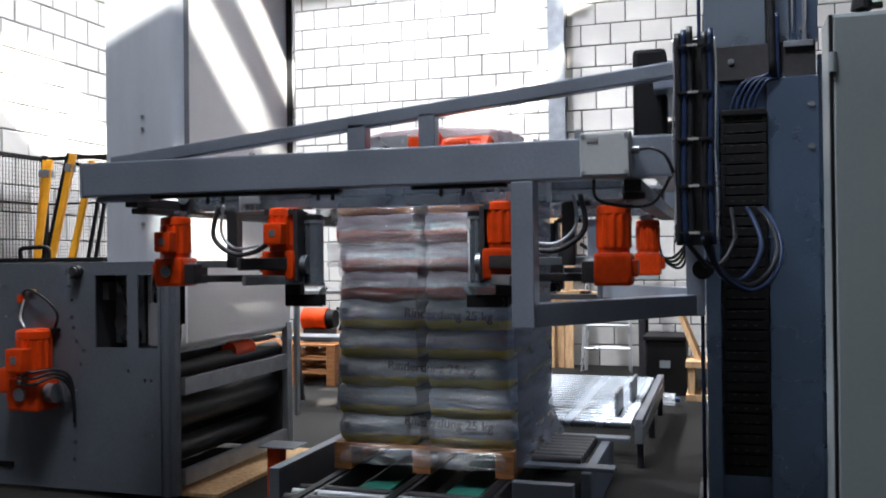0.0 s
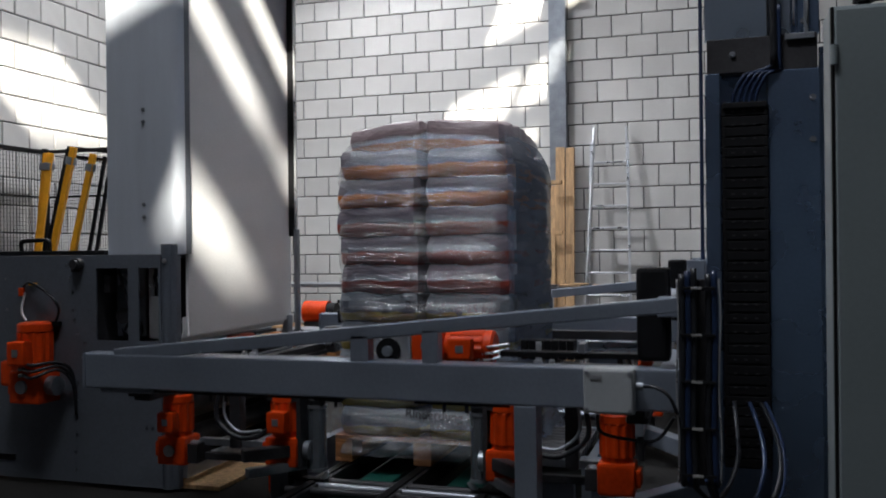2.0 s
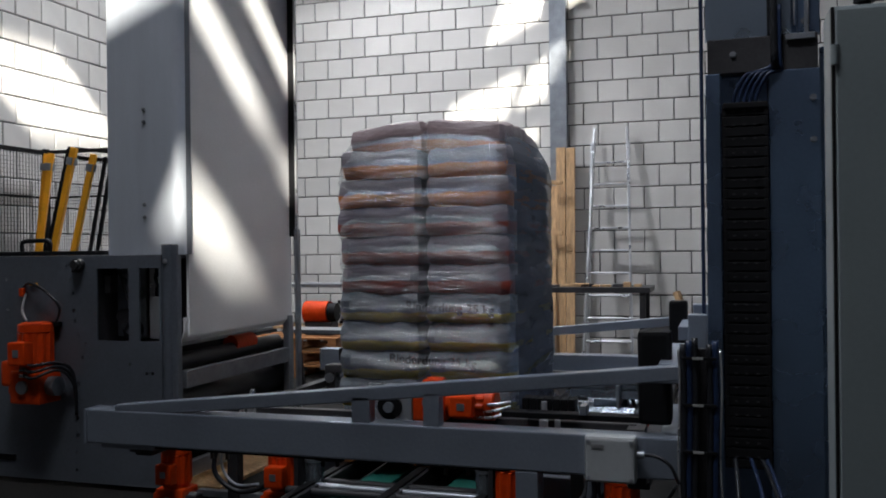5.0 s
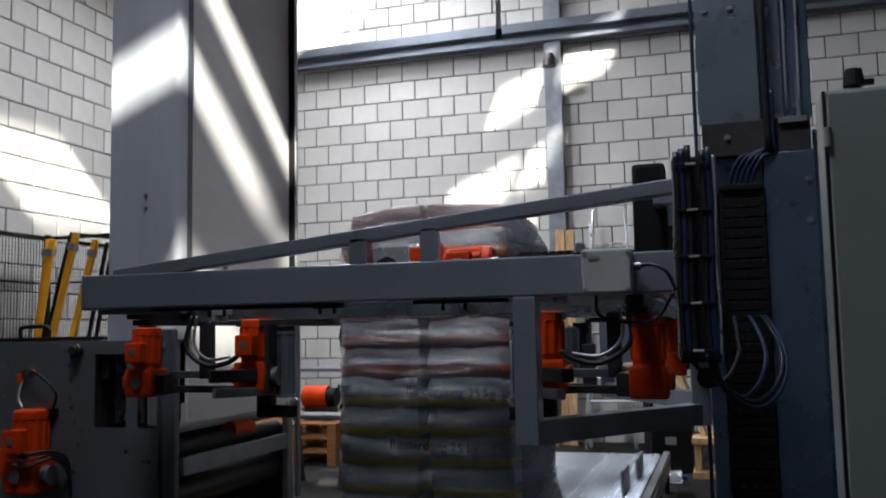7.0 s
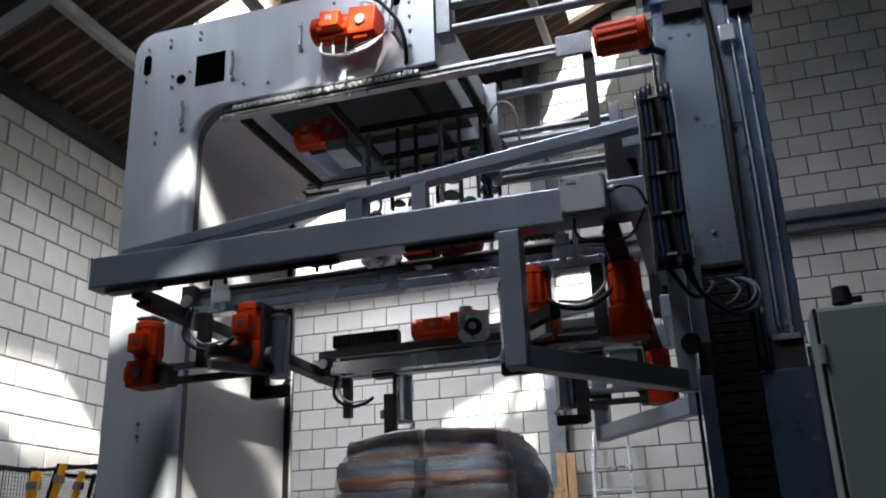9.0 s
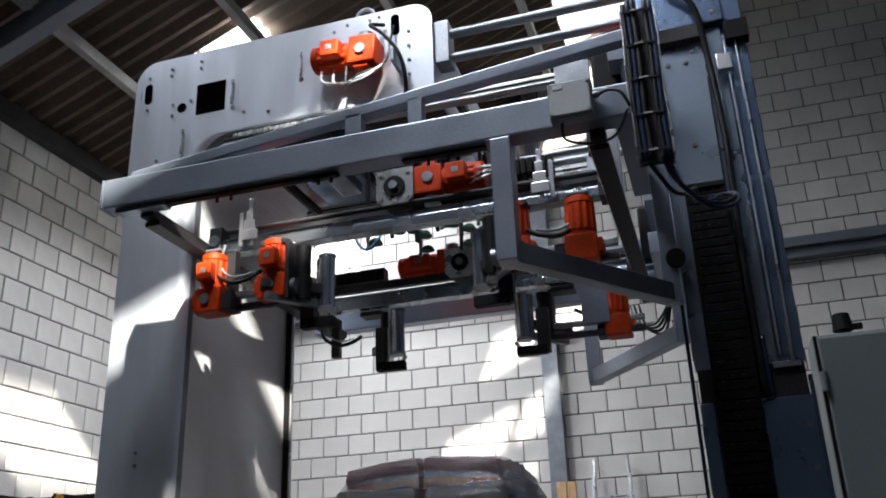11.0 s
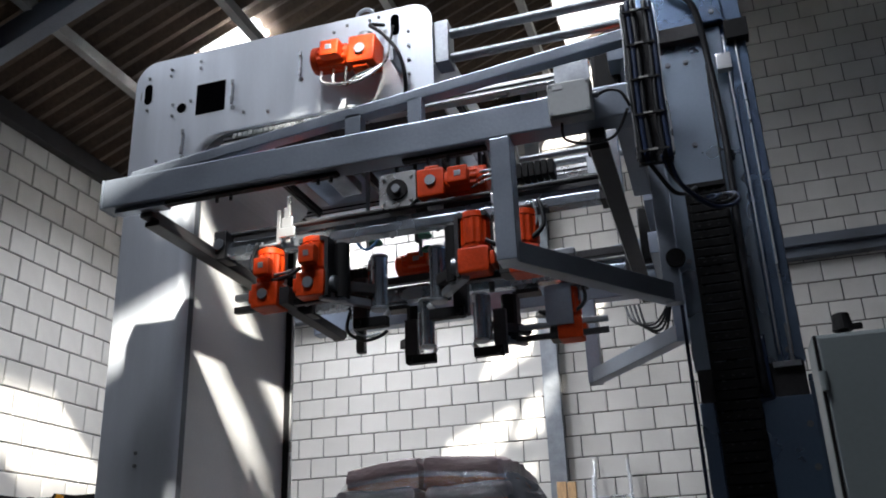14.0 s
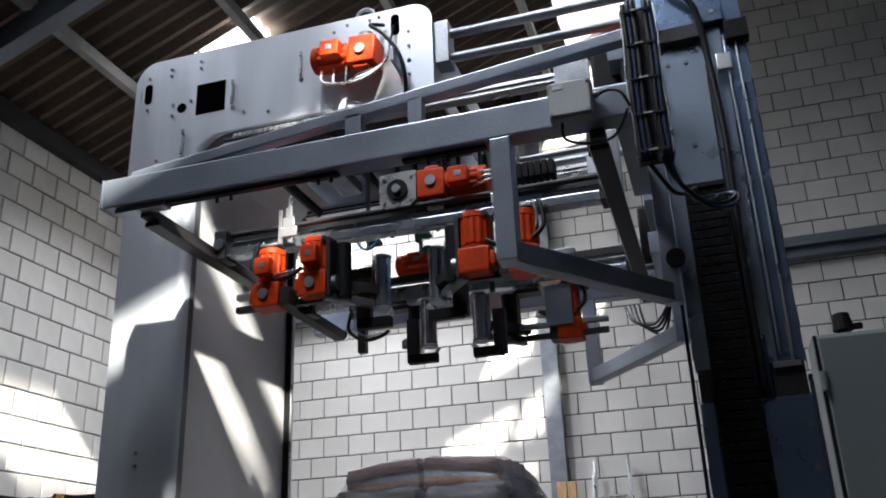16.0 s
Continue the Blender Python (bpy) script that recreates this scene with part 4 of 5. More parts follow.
# ---- the lifting frame: all in its own space, z = 0 at the top of the front beam ----
YM = 4.99                                  # mid-plane of the machine


def lifting_frame():
    t = thing("lifting_frame", "grey steel lifting frame with sloping braces and black cables", "lifting frame")
    for y, s, nm in ((3.60, 1, "front_beam"), (2 * YM - 3.60, -1, "rear_beam")):
        y0, y1 = sorted((y, y + s * 0.12))
        box_part(nm, (-2.96, -0.165, y0, y1, -0.165, 0.0), FRAMEGREY, t, 0.008, "grey painted box beam")
        bm = bmesh.new()
        yc = y + s * 0.04
        beam(bm, (-2.80, yc, -0.005), (-0.165, yc, 0.258), 0.07, 0.06)
        part("brace", bm, FRAMEGREY, t)
        for x0, x1 in ((-1.564, -1.479), (-1.232, -1.160)):
            zt = 0.235 * ((x0 + x1) / 2 + 2.8) / 2.635
            box_part("strut", (x0, x1, yc - 0.035, yc + 0.035, 0.0, zt), FRAMEGREY, t, 0.004)
        box_part("stub", (-0.83, -0.735, y0, y0 + 0.12, -0.775, -0.165), FRAMEGREY, t, 0.006)
        bm = bmesh.new()
        beam(bm, (-0.785, y + s * 0.06, -0.725), (-0.12, y + s * 1.0, -0.725), 0.09, 0.10)
        part("knee_bar", bm, FRAMEGREY, t)
        box_part("carriage_post", (-0.165, -0.075, y + s * 0.93, y + s * 1.02, -0.78, 0.42) if s > 0 else (-0.165, -0.075, y + s * 1.02, y + s * 0.93, -0.78, 0.42), FRAMEGREY, t, 0.006)
        for z0, z1 in ((-0.165, -0.02), (0.2, 0.28)):
            a, b = sorted((y + s * 0.12, y + s * 0.93))
            box_part("side_beam", (-0.255, -0.165, a, b, z0, z1), FRAMEGREY, t, 0.006)
        box_part("end_plate", (-2.975, -2.961, y0 - 0.002, y1 + 0.002, -0.167, 0.002), FRAMEGREY, t, 0.003)
    # rails along y under the beams
    for x in (-2.74, -0.34):
        bm = bmesh.new()
        slab(bm, x - 0.035, x + 0.035, 3.68, 2 * YM - 3.68, -0.215, -0.167, 0.004)
        slab(bm, x - 0.045, x + 0.045, 3.74, 2 * YM - 3.74, -0.245, -0.217, 0.004)
        part("slide_rail", bm, DARKSTEEL, t, "dark slotted slide rail")
        box_part("rail_strip", (x - 0.05, x - 0.046, 3.76, 2 * YM - 3.76, -0.24, -0.225), ALU, t, 0.001)
    box_part("gusset", (-2.9, -2.60, 3.63, 3.70, -0.19, -0.167), FRAMEGREY, t)
    # strips and clamps under the front beam
    box_part("rack_strip", (-2.62, -1.62, 3.64, 3.68, -0.182, -0.167), BLACK, t, 0.002)
    box_part("rack_strip", (-1.28, -0.86, 3.64, 3.68, -0.182, -0.167), BLACK, t, 0.002)
    bm = bmesh.new()
    for x in (-2.30, -2.22, -1.73, -1.66, -1.15, -1.05):
        rod(bm, (x, 3.66, -0.182), (x, 3.66, -0.215), 0.009, 8)
    slab(bm, -1.76, -1.63, 3.645, 3.675, -0.19, -0.182)
    part_each("clamp", bm, DARKSTEEL, t)
    # junction box
    jb = box_part("junction_box", (-0.53, -0.33, 3.52, 3.598, -0.17, 0.012), BOXGREY, t, 0.012, "pale grey junction box")
    box_part("lid", (-0.525, -0.335, 3.508, 3.519, -0.165, 0.007), BOXGREY, jb, 0.008)
    bm = bmesh.new()
    for x, z in ((-0.513, -0.15), (-0.347, -0.15), (-0.513, -0.005), (-0.347, -0.005)):
        rod(bm, (x, 3.509, z), (x, 3.505, z), 0.008, 10)
    part_each("screw", bm, GALV, jb)
    box_part("sticker", (-0.50, -0.455, 3.505, 3.507, -0.03, -0.015), ALU, jb, 0)
    rod_part("gland", (-0.33, 3.56, -0.06), (-0.30, 3.56, -0.06), 0.016, GALV, jb)
    hose_part("cable", [(-0.30, 3.56, -0.06), (-0.25, 3.54, -0.06), (-0.2, 3.53, -0.09), (-0.17, 3.54, -0.16)], 0.007, RUBBER, t)
    hose_part("cable", [(-0.48, 3.57, -0.17), (-0.47, 3.58, -0.25), (-0.36, 3.6, -0.28), (-0.25, 3.58, -0.27), (-0.18, 3.54, -0.17)], 0.007, RUBBER, t)
    # upright cable duct at the end of the front beam
    box_part("duct_plate", (-0.165, -0.018, 3.58, 3.60, -0.44, 0.36), DARKSTEEL, t, 0.003)
    for k, x in enumerate((-0.150, -0.128, -0.106, -0.052, -0.030)):
        hose_part("duct_cable", [(x, 3.56, 0.38 + 0.012 * (k % 3)), (x + 0.003, 3.555, 0.1), (x - 0.003, 3.555, -0.2), (x + 0.004, 3.56, -0.44)], 0.013, BLUECABLE if k % 3 == 1 else RUBBER, t)
    for k in range(5):
        z = -0.40 + 0.18 * k
        box_part("cable_clip", (-0.155, -0.025, 3.537, 3.543, z, z + 0.012), BLACK, t, 0.002)
        box_part("clip_screw", (-0.115, -0.075, 3.531, 3.536, z + 0.002, z + 0.012), WHITESTEEL, t, 0.001)
    for x in (-0.168, -0.012):
        hose_part("edge_wire", [(x, 3.56, 0.36), (x + 0.005, 3.55, 0.2), (x - 0.004, 3.555, -0.05), (x + 0.004, 3.55, -0.25), (x, 3.56, -0.43)], 0.004, ALU, t)
    # loops of cable that hang between the duct and the chain
    # each leaves the duct, swings through its lowest point and out, and curls up into the chain
    for k, (out, low, end) in enumerate(((0.06, -0.53, 0.05), (0.165, -0.58, 0.12), (0.23, -0.60, 0.17), (0.245, -0.62, 0.19))):
        x0 = -0.14 if k == 0 else -0.075 + 0.012 * k
        run = [(x0, 3.565, -0.41), (x0 + 0.035, 3.60, low + 0.075), (x0 + (out - x0) * 0.5, 3.70, low), (x0 + (out - x0) * 0.8, 3.83, low + 0.035),
               (out * 0.98, 3.98, low + 0.12), (out, 4.16, -0.39), (out * 0.5 + end * 0.5, 4.33, -0.31), (end, 4.46, -0.26)]
        hose_part("loop_cable", run, 0.010, BLUECABLE if k % 2 else RUBBER, t)
    # black arch of the rail cable chain
    bm = bmesh.new()
    slab(bm, -0.35, -0.21, 3.85, 3.97, 0.0, 0.40, 0.02)
    part("cable_chain", bm, BLACK, t, "black plastic cable chain")
    box_part("chain_tray", (-0.95, -0.27, 3.86, 3.94, 0.005, 0.03), BLACK, t, 0.003)
    box_part("tray_end", (-0.60, -0.57, 3.85, 3.95, 0.03, 0.07), GALV, t, 0.003)
    bm = bmesh.new()
    slab(bm, -0.34, -0.22, 2 * YM - 3.97, 2 * YM - 3.85, 0.0, 0.40, 0.02)
    part("cable_chain", bm, BLACK, t)
    for k in range(4):
        hose_part("sag_cable", [(-0.5 + 0.03 * k, 6.1, -0.3), (-0.45 + 0.03 * k, 6.0, -0.44 - 0.02 * k), (-0.3 + 0.02 * k, 5.9, -0.5 - 0.02 * k), (-0.17, 5.8, -0.36)], 0.009, RUBBER, t)
    for y in (4.52, 5.46):
        for z in (-0.55, 0.1):
            rod_part("guide_wheel", (-0.085, y - 0.02, z), (-0.085, y + 0.02, z), 0.05, BLACK, t)
    return t


def cross_carriage(rear):
    """A slide beam along x that travels on the frame's rails; origin on its rail line at the frame's datum."""
    t = thing("cross_carriage", "slide beam with a grey steel rail, bearing plate and orange motor", "carriage", "cross carriages")
    s = -1 if rear else 1
    bm = bmesh.new()
    slab(bm, -2.70, -0.36, -0.03, 0.03, -0.17, -0.13, 0.004)
    slab(bm, -2.70, -0.36, -0.045, 0.045, -0.225, -0.172, 0.004)
    part("rail", bm, STEELTUBE, t, "grey steel slide rail")
    box_part("back_tube", (-2.68, -0.38, 0.05 * s - 0.025, 0.05 * s + 0.025, -0.11, -0.055), DARKSTEEL, t)
    rod_part("drive_shaft", (-2.6, -0.06 * s, -0.1), (-0.4, -0.06 * s, -0.1), 0.016, DARKSTEEL, t)
    for x in (-2.70, -0.40):
        box_part("end_shoe", (x - 0.02, x + 0.06, -0.07, 0.07, -0.24, -0.06), DARKSTEEL, t)
        rod_part("pulley", (x + 0.02, -0.085, -0.15), (x + 0.02, -0.072, -0.15), 0.035, GALV, t)
    bm = bmesh.new()
    outline = [(-0.11, -0.075), (-0.075, -0.11), (0.075, -0.11), (0.11, -0.075), (0.11, 0.105), (-0.11, 0.105)]
    prism(bm, [(x - 1.54, z + 0.005) for x, z in outline], -0.09, -0.075)
    bp = part("bearing_plate", bm, ALU, t, "bright square bearing plate", False)
    rod_part("bearing", (-1.54, -0.091, 0.0), (-1.54, -0.105, 0.0), 0.062, BLACK, bp)
    rod_part("shaft_end", (-1.54, -0.105, 0.0), (-1.54, -0.125, 0.0), 0.025, GALV, bp)
    bm = bmesh.new()
    for x, z in ((-0.08, 0.08), (0.08, 0.08), (-0.08, -0.065), (0.08, -0.065), (0, -0.088)):
        rod(bm, (-1.54 + x, -0.091, z), (-1.54 + x, -0.1, z), 0.012, 8)
    part_each("bolt", bm, ALU, bp)
    box_part("bearing_block", (-1.61, -1.47, -0.074, 0.03, -0.11, 0.085), DARKSTEEL, t)
    motor(t, pose(-1.72, 0.0, 0.04, 0, -90, 0) if rear else pose(-1.26, -0.01, 0.02, 0, 90, 0), 0.50 if rear else 0.40, 0.075)
    bm = bmesh.new()
    for k in range(14 if rear else 7):
        x = -2.62 + 0.036 * k if rear else -0.90 + 0.036 * k
        slab(bm, x, x + 0.033, -0.05, 0.05, -0.03, 0.06, 0.006)
    part("chain", bm, BLACK, t, "black plastic cable chain")
    for k in range(0 if rear else 3):
        hose_part("cable", [(-1.12, -0.05, 0.02 - 0.03 * k), (-1.03, -0.09, 0.03 - 0.03 * k), (-0.95, -0.06, 0.04 - 0.02 * k)], 0.007, ALU, t)
    return t


def outer_drive(mirror):
    """The outer gear motor of a reefing unit."""
    t = thing("reefing_drive", "orange geared motor hanging upright under the slide beam", "motor", "reefing drives")
    s = -1 if mirror else 1
    motor(t, pose(0, 0, -0.46, 0, 0, 180 if mirror else 0), 0.36, 0.072)
    bm = bmesh.new()
    slab(bm, -0.055, 0.055, -0.05, 0.05, -0.24, -0.225, 0.003)
    rod(bm, (0, 0, -0.30), (0, 0, -0.232), 0.045, 16)
    part("hanger", bm, GALV, t)
    box_part("slide_block", (-0.07 + 0.07 * s, 0.07 + 0.07 * s, -0.05, 0.08, -0.60, -0.50), DARKSTEEL, t)
    return t


def reefing_unit(mirror, rear):
    """The inner half of a reefing unit: motor, arm rails and the film roller. Mirrored for the other side."""
    t = thing("reefing_unit", "film reefing unit with an orange motor and black roller arm", "machine unit", "reefing units")
    s = -1 if mirror else 1
    f = -1 if rear else 1
    if not rear:
        motor(t, pose(0, 0, -0.43, 0, 0, 0 if not mirror else 180), 0.36, 0.075)
    for z in () if rear and not mirror else (-0.50, -0.575):
        bm = bmesh.new()
        slab(bm, min(-0.52 * s, 0.1 * s), max(-0.52 * s, 0.1 * s), 0.04 * f - 0.02, 0.04 * f + 0.02, z - 0.018, z + 0.018, 0.004)
        part("arm_rail", bm, GALV if z > -0.55 else DARKSTEEL, t)
    bm = bmesh.new()
    slab(bm, -0.30 * s - 0.03, -0.30 * s + 0.03, 0.0, 0.06, -0.52, -0.235, 0.004)
    slab(bm, -0.34 * s - 0.06, -0.34 * s + 0.06, 0.0, 0.08, -0.25, -0.228, 0.004)
    part("hanger", bm, DARKSTEEL, t)
    box_part("slide_block", (-0.08, 0.08, -0.06, 0.06, -0.26, -0.228), DARKSTEEL, t)
    if rear and mirror:
        box_part("side_plate", (0.12, 0.30, -0.09, -0.075, -0.52, -0.24), FRAMEGREY, t, 0.005, "grey side plate")
    bm = bmesh.new()
    slab(bm, 0.09 * s - 0.012, 0.09 * s + 0.012, -0.06, 0.06, -0.59, -0.24, 0.004)
    part("roller_bracket", bm, DARKSTEEL, t)
    rod_part("film_roller", (0.14 * s, 0.05 * f, -0.58), (0.14 * s, 0.05 * f, -0.26), 0.045, BLACK, t, "black rubber film roller", 20)
    rod_part("roller_foot", (0.14 * s, 0.05 * f, -0.60), (0.14 * s, 0.05 * f, -0.58), 0.03, GALV, t)
    if not rear:
        bm = bmesh.new()
        for dz, w in ((-0.17, 0.05), (-0.11, 0.035), (-0.05, 0.02)):
            slab(bm, -0.16 * s - w, -0.16 * s + w, -0.055, -0.04, dz - 0.03, dz + 0.03, 0.004)
        slab(bm, -0.16 * s - 0.012, -0.16 * s + 0.012, -0.04, -0.02, -0.23, 0.06, 0.003)
        slab(bm, -0.22 * s - 0.012, -0.22 * s + 0.012, -0.04, -0.02, -0.23, -0.02, 0.003)
        part("sensor_bracket", bm, ALU, t, "bright aluminium sensor bracket")
    hose_part("cable", [(-0.36 * s, -0.02, -0.2), (-0.38 * s, -0.04, -0.36), (-0.26 * s, -0.05, -0.45), (-0.14 * s, -0.05, -0.44), (-0.07 * s, -0.05, -0.40)], 0.013, RUBBER, t)
    hose_part("cable", [(-0.33 * s, -0.02, -0.2), (-0.34 * s, -0.03, -0.34), (-0.25 * s, -0.05, -0.42), (-0.12 * s, -0.05, -0.41)], 0.008, GALV, t)
    return t


def film_finger(mirror, rear):
    """The film finger of a reefing unit: upright cylinder, claw and arm; it reaches out to the load's corner."""
    t = thing("film_finger", "grey upright film finger with a dark claw", "film finger", "film fingers")
    s = -1 if mirror else 1
    f = -1 if rear else 1
    bm = bmesh.new()
    rod(bm, (0, 0, -0.60), (0, 0, -0.30), 0.048, 20)
    slab(bm, -0.05 * s - 0.02, -0.05 * s + 0.02, 0.0, 0.03, -0.605, -0.295, 0.005)
    part("cylinder", bm, STEELTUBE, t, "grey turned steel cylinder")
    rod_part("end_cap", (0, 0, -0.30), (0, 0, -0.285), 0.052, GALV, t)
    rod_part("end_cap", (0, 0, -0.615), (0, 0, -0.60), 0.052, GALV, t)
    bm = bmesh.new()
    slab(bm, -0.125 * s - 0.042, -0.125 * s + 0.042, 0.0, 0.06, -0.70, -0.40, 0.006)
    part("claw_arm", bm, DARKSTEEL, t)
    bm = bmesh.new()
    slab(bm, min(-0.15 * s, 0.05 * s), max(-0.15 * s, 0.05 * s), -0.03, 0.03, -0.715, -0.655, 0.006)
    rod(bm, (-0.12 * s, -0.05, -0.69), (-0.12 * s, 0.05, -0.69), 0.02, 10)
    part("claw", bm, BLACK, t)
    rod_part("claw_pin", (0.02 * s, 0, -0.67), (0.06 * s, 0, -0.62), 0.014, ALU, t)
    bm = bmesh.new()
    beam(bm, (-0.02 * s, -0.02 * f, -0.50), (-0.27 * s, -0.27 * f, -0.50), 0.06, 0.06)
    part("arm", bm, DARKSTEEL, t)
    bm = bmesh.new()
    beam(bm, (-0.05 * s, -0.03 * f, -0.58), (-0.24 * s, -0.28 * f, -0.58), 0.045, 0.045)
    part("arm_rod", bm, GALV, t)
    return t

# ---- the hooded pallet load ----
def sack_mesh(name, w, d, h, seed, material, pillow=3.0):
    """A filled sack: pillow shape with creases and sagging ends."""
    bm = bmesh.new()
    bmesh.ops.create_cube(bm, size=2.0)
    bmesh.ops.subdivide_edges(bm, edges=bm.edges[:], cuts=7, use_grid_fill=True)
    for v in bm.verts:
        p = v.co.copy()
        q = Vector((abs(p.x) ** 9, abs(p.y) ** 9, abs(p.z) ** pillow))
        k = max(q.x + q.y + q.z, 1e-6)
        f = k ** (-1 / 8.0)
        r = Vector((p.x * f, p.y * f, p.z * f))
        pinch = 1 - 0.10 * max(abs(r.x), abs(r.y)) ** 6
        o = Vector((r.x * w / 2, r.y * d / 2, r.z * h / 2 * pinch))
        n = noise.noise(o * 9 + Vector((seed * 3.1, seed * 1.7, seed))) * 0.018 + noise.noise(o * 26 + Vector((seed, 0, 4))) * 0.006
        v.co = o + p.normalized() * n
    return mesh_of(name, bm, material)


def text_on_curve(body, size, material, parent, loc, name="print"):
    cu = bpy.data.curves.new(name, "FONT")
    cu.body, cu.size, cu.align_x, cu.align_y, cu.extrude, cu.offset = body, size, "CENTER", "CENTER", 0.0015, 0.0012
    cu.materials.append(material)
    ob = new(name, cu)
    ob.parent = parent
    ob.matrix_basis = pose(*loc, 90, 0, 0) @ pose(0, 0, 0, 0, 0, -2.5)
    return ob


LOAD = (-2.015, -1.03, 4.45, 5.60, 0.345)           # x0, x1, y0, y1, underside
LAYERS, LH = 11, 0.154


def pallet(name_label, group, x, y, z, w=1.0, d=1.16, material=None):
    """A wooden pallet from its deck boards, stringers and blocks."""
    material = material or PALLETWOOD
    t = thing("pallet", name_label, "pallet", group)
    t.location = (x, y, z)
    for i in range(5):
        yy = -d / 2 + i * (d - 0.12) / 4
        box_part("deck_board", (-w / 2, w / 2, yy, yy + 0.12, 0.122, 0.144), material, t, 0.003)
    for xx in (-w / 2, -0.05, w / 2 - 0.1):
        box_part("stringer", (xx, xx + 0.1, -d / 2, d / 2, 0.10, 0.122), material, t, 0.003)
        for yy in (-d / 2, -0.07, d / 2 - 0.14):
            box_part("block", (xx, xx + 0.1, yy, yy + 0.14, 0.022, 0.10), material, t, 0.004)
        box_part("foot_board", (xx, xx + 0.1, -d / 2, d / 2, 0.0, 0.022), material, t, 0.003)
    return t


def load():
    x0, x1, y0, y1, zb = LOAD
    cx, cy = (x0 + x1) / 2, (y0 + y1) / 2
    pallet("brown wooden pallet under the hooded sack load", "", cx, cy, zb - 0.144)
    bw, bd = (x1 - x0) / 2, (y1 - y0) / 2
    kinds = [BAG_WHITE] * 5 + [BAG_MAUVE, BAG_MAUVE, BAG_MAUVE, BAG_BROWN, BAG_BROWN, BAG_TOP]
    texts = {0: (0.06, 0.05), 2: (-0.02, 0.03), 4: (0.08, 0.002)}
    for k in range(LAYERS):
        z = zb + LH * (k + 0.5)
        shrink = 0.91 if k == LAYERS - 1 else 0.98 if k == LAYERS - 2 else 1.0
        for i in range(2):
            for j in range(2):
                seed = k * 4 + i * 2 + j
                me = sack_mesh("sack", bw * 0.985 * shrink, bd * 1.0 * shrink, LH * 1.16, seed, kinds[k], 2.3 if k == LAYERS - 1 else 3.0)
                lab = "pale printed plastic sack with a yellow band" if kinds[k] is BAG_WHITE else "brown-grey plastic sack with an orange-brown band"
                ob = tagged(new("sack", me), lab, "sack", "stacked sacks")
                rx = random.Random(seed)
                tip = (5 - 10 * j, 10 * i - 5) if k == LAYERS - 1 else (0, 0)          # the top sacks lean inwards
                ob.matrix_basis = pose(cx + (i - 0.5) * bw * (0.98 if k == LAYERS - 1 else 1.02) * shrink + rx.uniform(-0.008, 0.008), cy + (j - 0.5) * bd * shrink, z, *tip, rx.uniform(-1.2, 1.2))
                if j == 0 and k in texts and i == 1:
                    dx, dz = texts[k]
                    text_on_curve("Rinderdung 25 kg", 0.068, INK, ob, (dx - 0.17, -bd * 0.5 - 0.014, dz))
                if j == 0 and k in texts and i == 0:
                    bm = bmesh.new()
                    for q in range(4):
                        slab(bm, -0.19 + 0.11 * q, -0.155 + 0.11 * q, -bd * 0.5 - 0.013, -bd * 0.5 - 0.010, 0.0, 0.035, 0.001)
                    part_each("print_bar", bm, PANELGREY, ob)
    # the stretched film hood: drawn in between the layers at the front and the near side, taut over the far side
    H = LAYERS * LH
    hw, hd = (x1 - x0) / 2 + 0.030, (y1 - y0) / 2 + 0.030
    bm = bmesh.new()
    nu, nz = 176, 132
    rings = []
    for i in range(nz + 15):
        ring = []
        crown = max(0, i - nz) / 14.0                     # 0 at the shoulder, 1 in the middle of the top
        zz = min(i / nz, 1.0)
        for j in range(nu):
            a = 2 * math.pi * (j + 0.5) / nu
            c, q = math.cos(a), math.sin(a)
            e = (abs(c) ** 7 + abs(q) ** 7) ** (-1 / 7)
            ux, uy = c * e, q * e
            turn = max(0.0, min(1.0, (ux - 0.7) / 0.3))
            front = max(0.0, min(1.0, 0.55 - 0.8 * uy)) * (1 - 0.85 * turn * turn * (3 - 2 * turn))
            groove = 0.5 + 0.5 * math.cos(2 * math.pi * (zz * (H + 0.10) - 0.10) / LH)
            dip = (0.015 + 0.008 * noise.noise(Vector((ux * 2, uy * 2, int((zz * (H + 0.10) - 0.02) / LH) * 3.7)))) * front * groove ** 2 * (1 if 0.05 < zz < 0.86 else 0.2)
            seam = 0.012 * math.exp(-(ux / 0.07) ** 2) * (1 if uy < -0.7 else 0)
            s = max(0.0, (zz - 0.84) / 0.16)
            shoulder = 1 - 0.15 * s ** 2.6
            hem = max(0.0, 1 - zz / 0.12)
            flare = (0.012 + 0.06 * turn * max(0.0, min(1.0, 0.9 + uy))) * hem ** 1.5
            k = shoulder * (1 - crown)
            x, y = ux * (hw * k - (dip + seam) * (1 - crown) + flare), uy * (hd * k - (dip + seam) * (1 - crown) + flare)
            z = -0.10 + zz * (H + 0.03)
            if crown:
                z += 0.13 * (1 - (1 - crown) ** 2.0) + 0.012 * noise.noise(Vector((x * 5, y * 14, 3)))
            o = Vector((x, y, z))
            out = Vector((ux, uy, 0)).normalized() * (1 - crown)
            o += out * (noise.noise(Vector((x * 3, y * 3, z * 22))) * 0.005 + noise.noise(o * 6) * 0.008 + noise.noise(Vector((x * 9 + y * 9, z * 5, hem * 3))) * 0.02 * hem)
            ring.append(bm.verts.new(o))
        rings.append(ring)
    for p, q in zip(rings, rings[1:]):
        for j in range(nu):
            bm.faces.new((p[j], p[(j + 1) % nu], q[(j + 1) % nu], q[j])).smooth = True
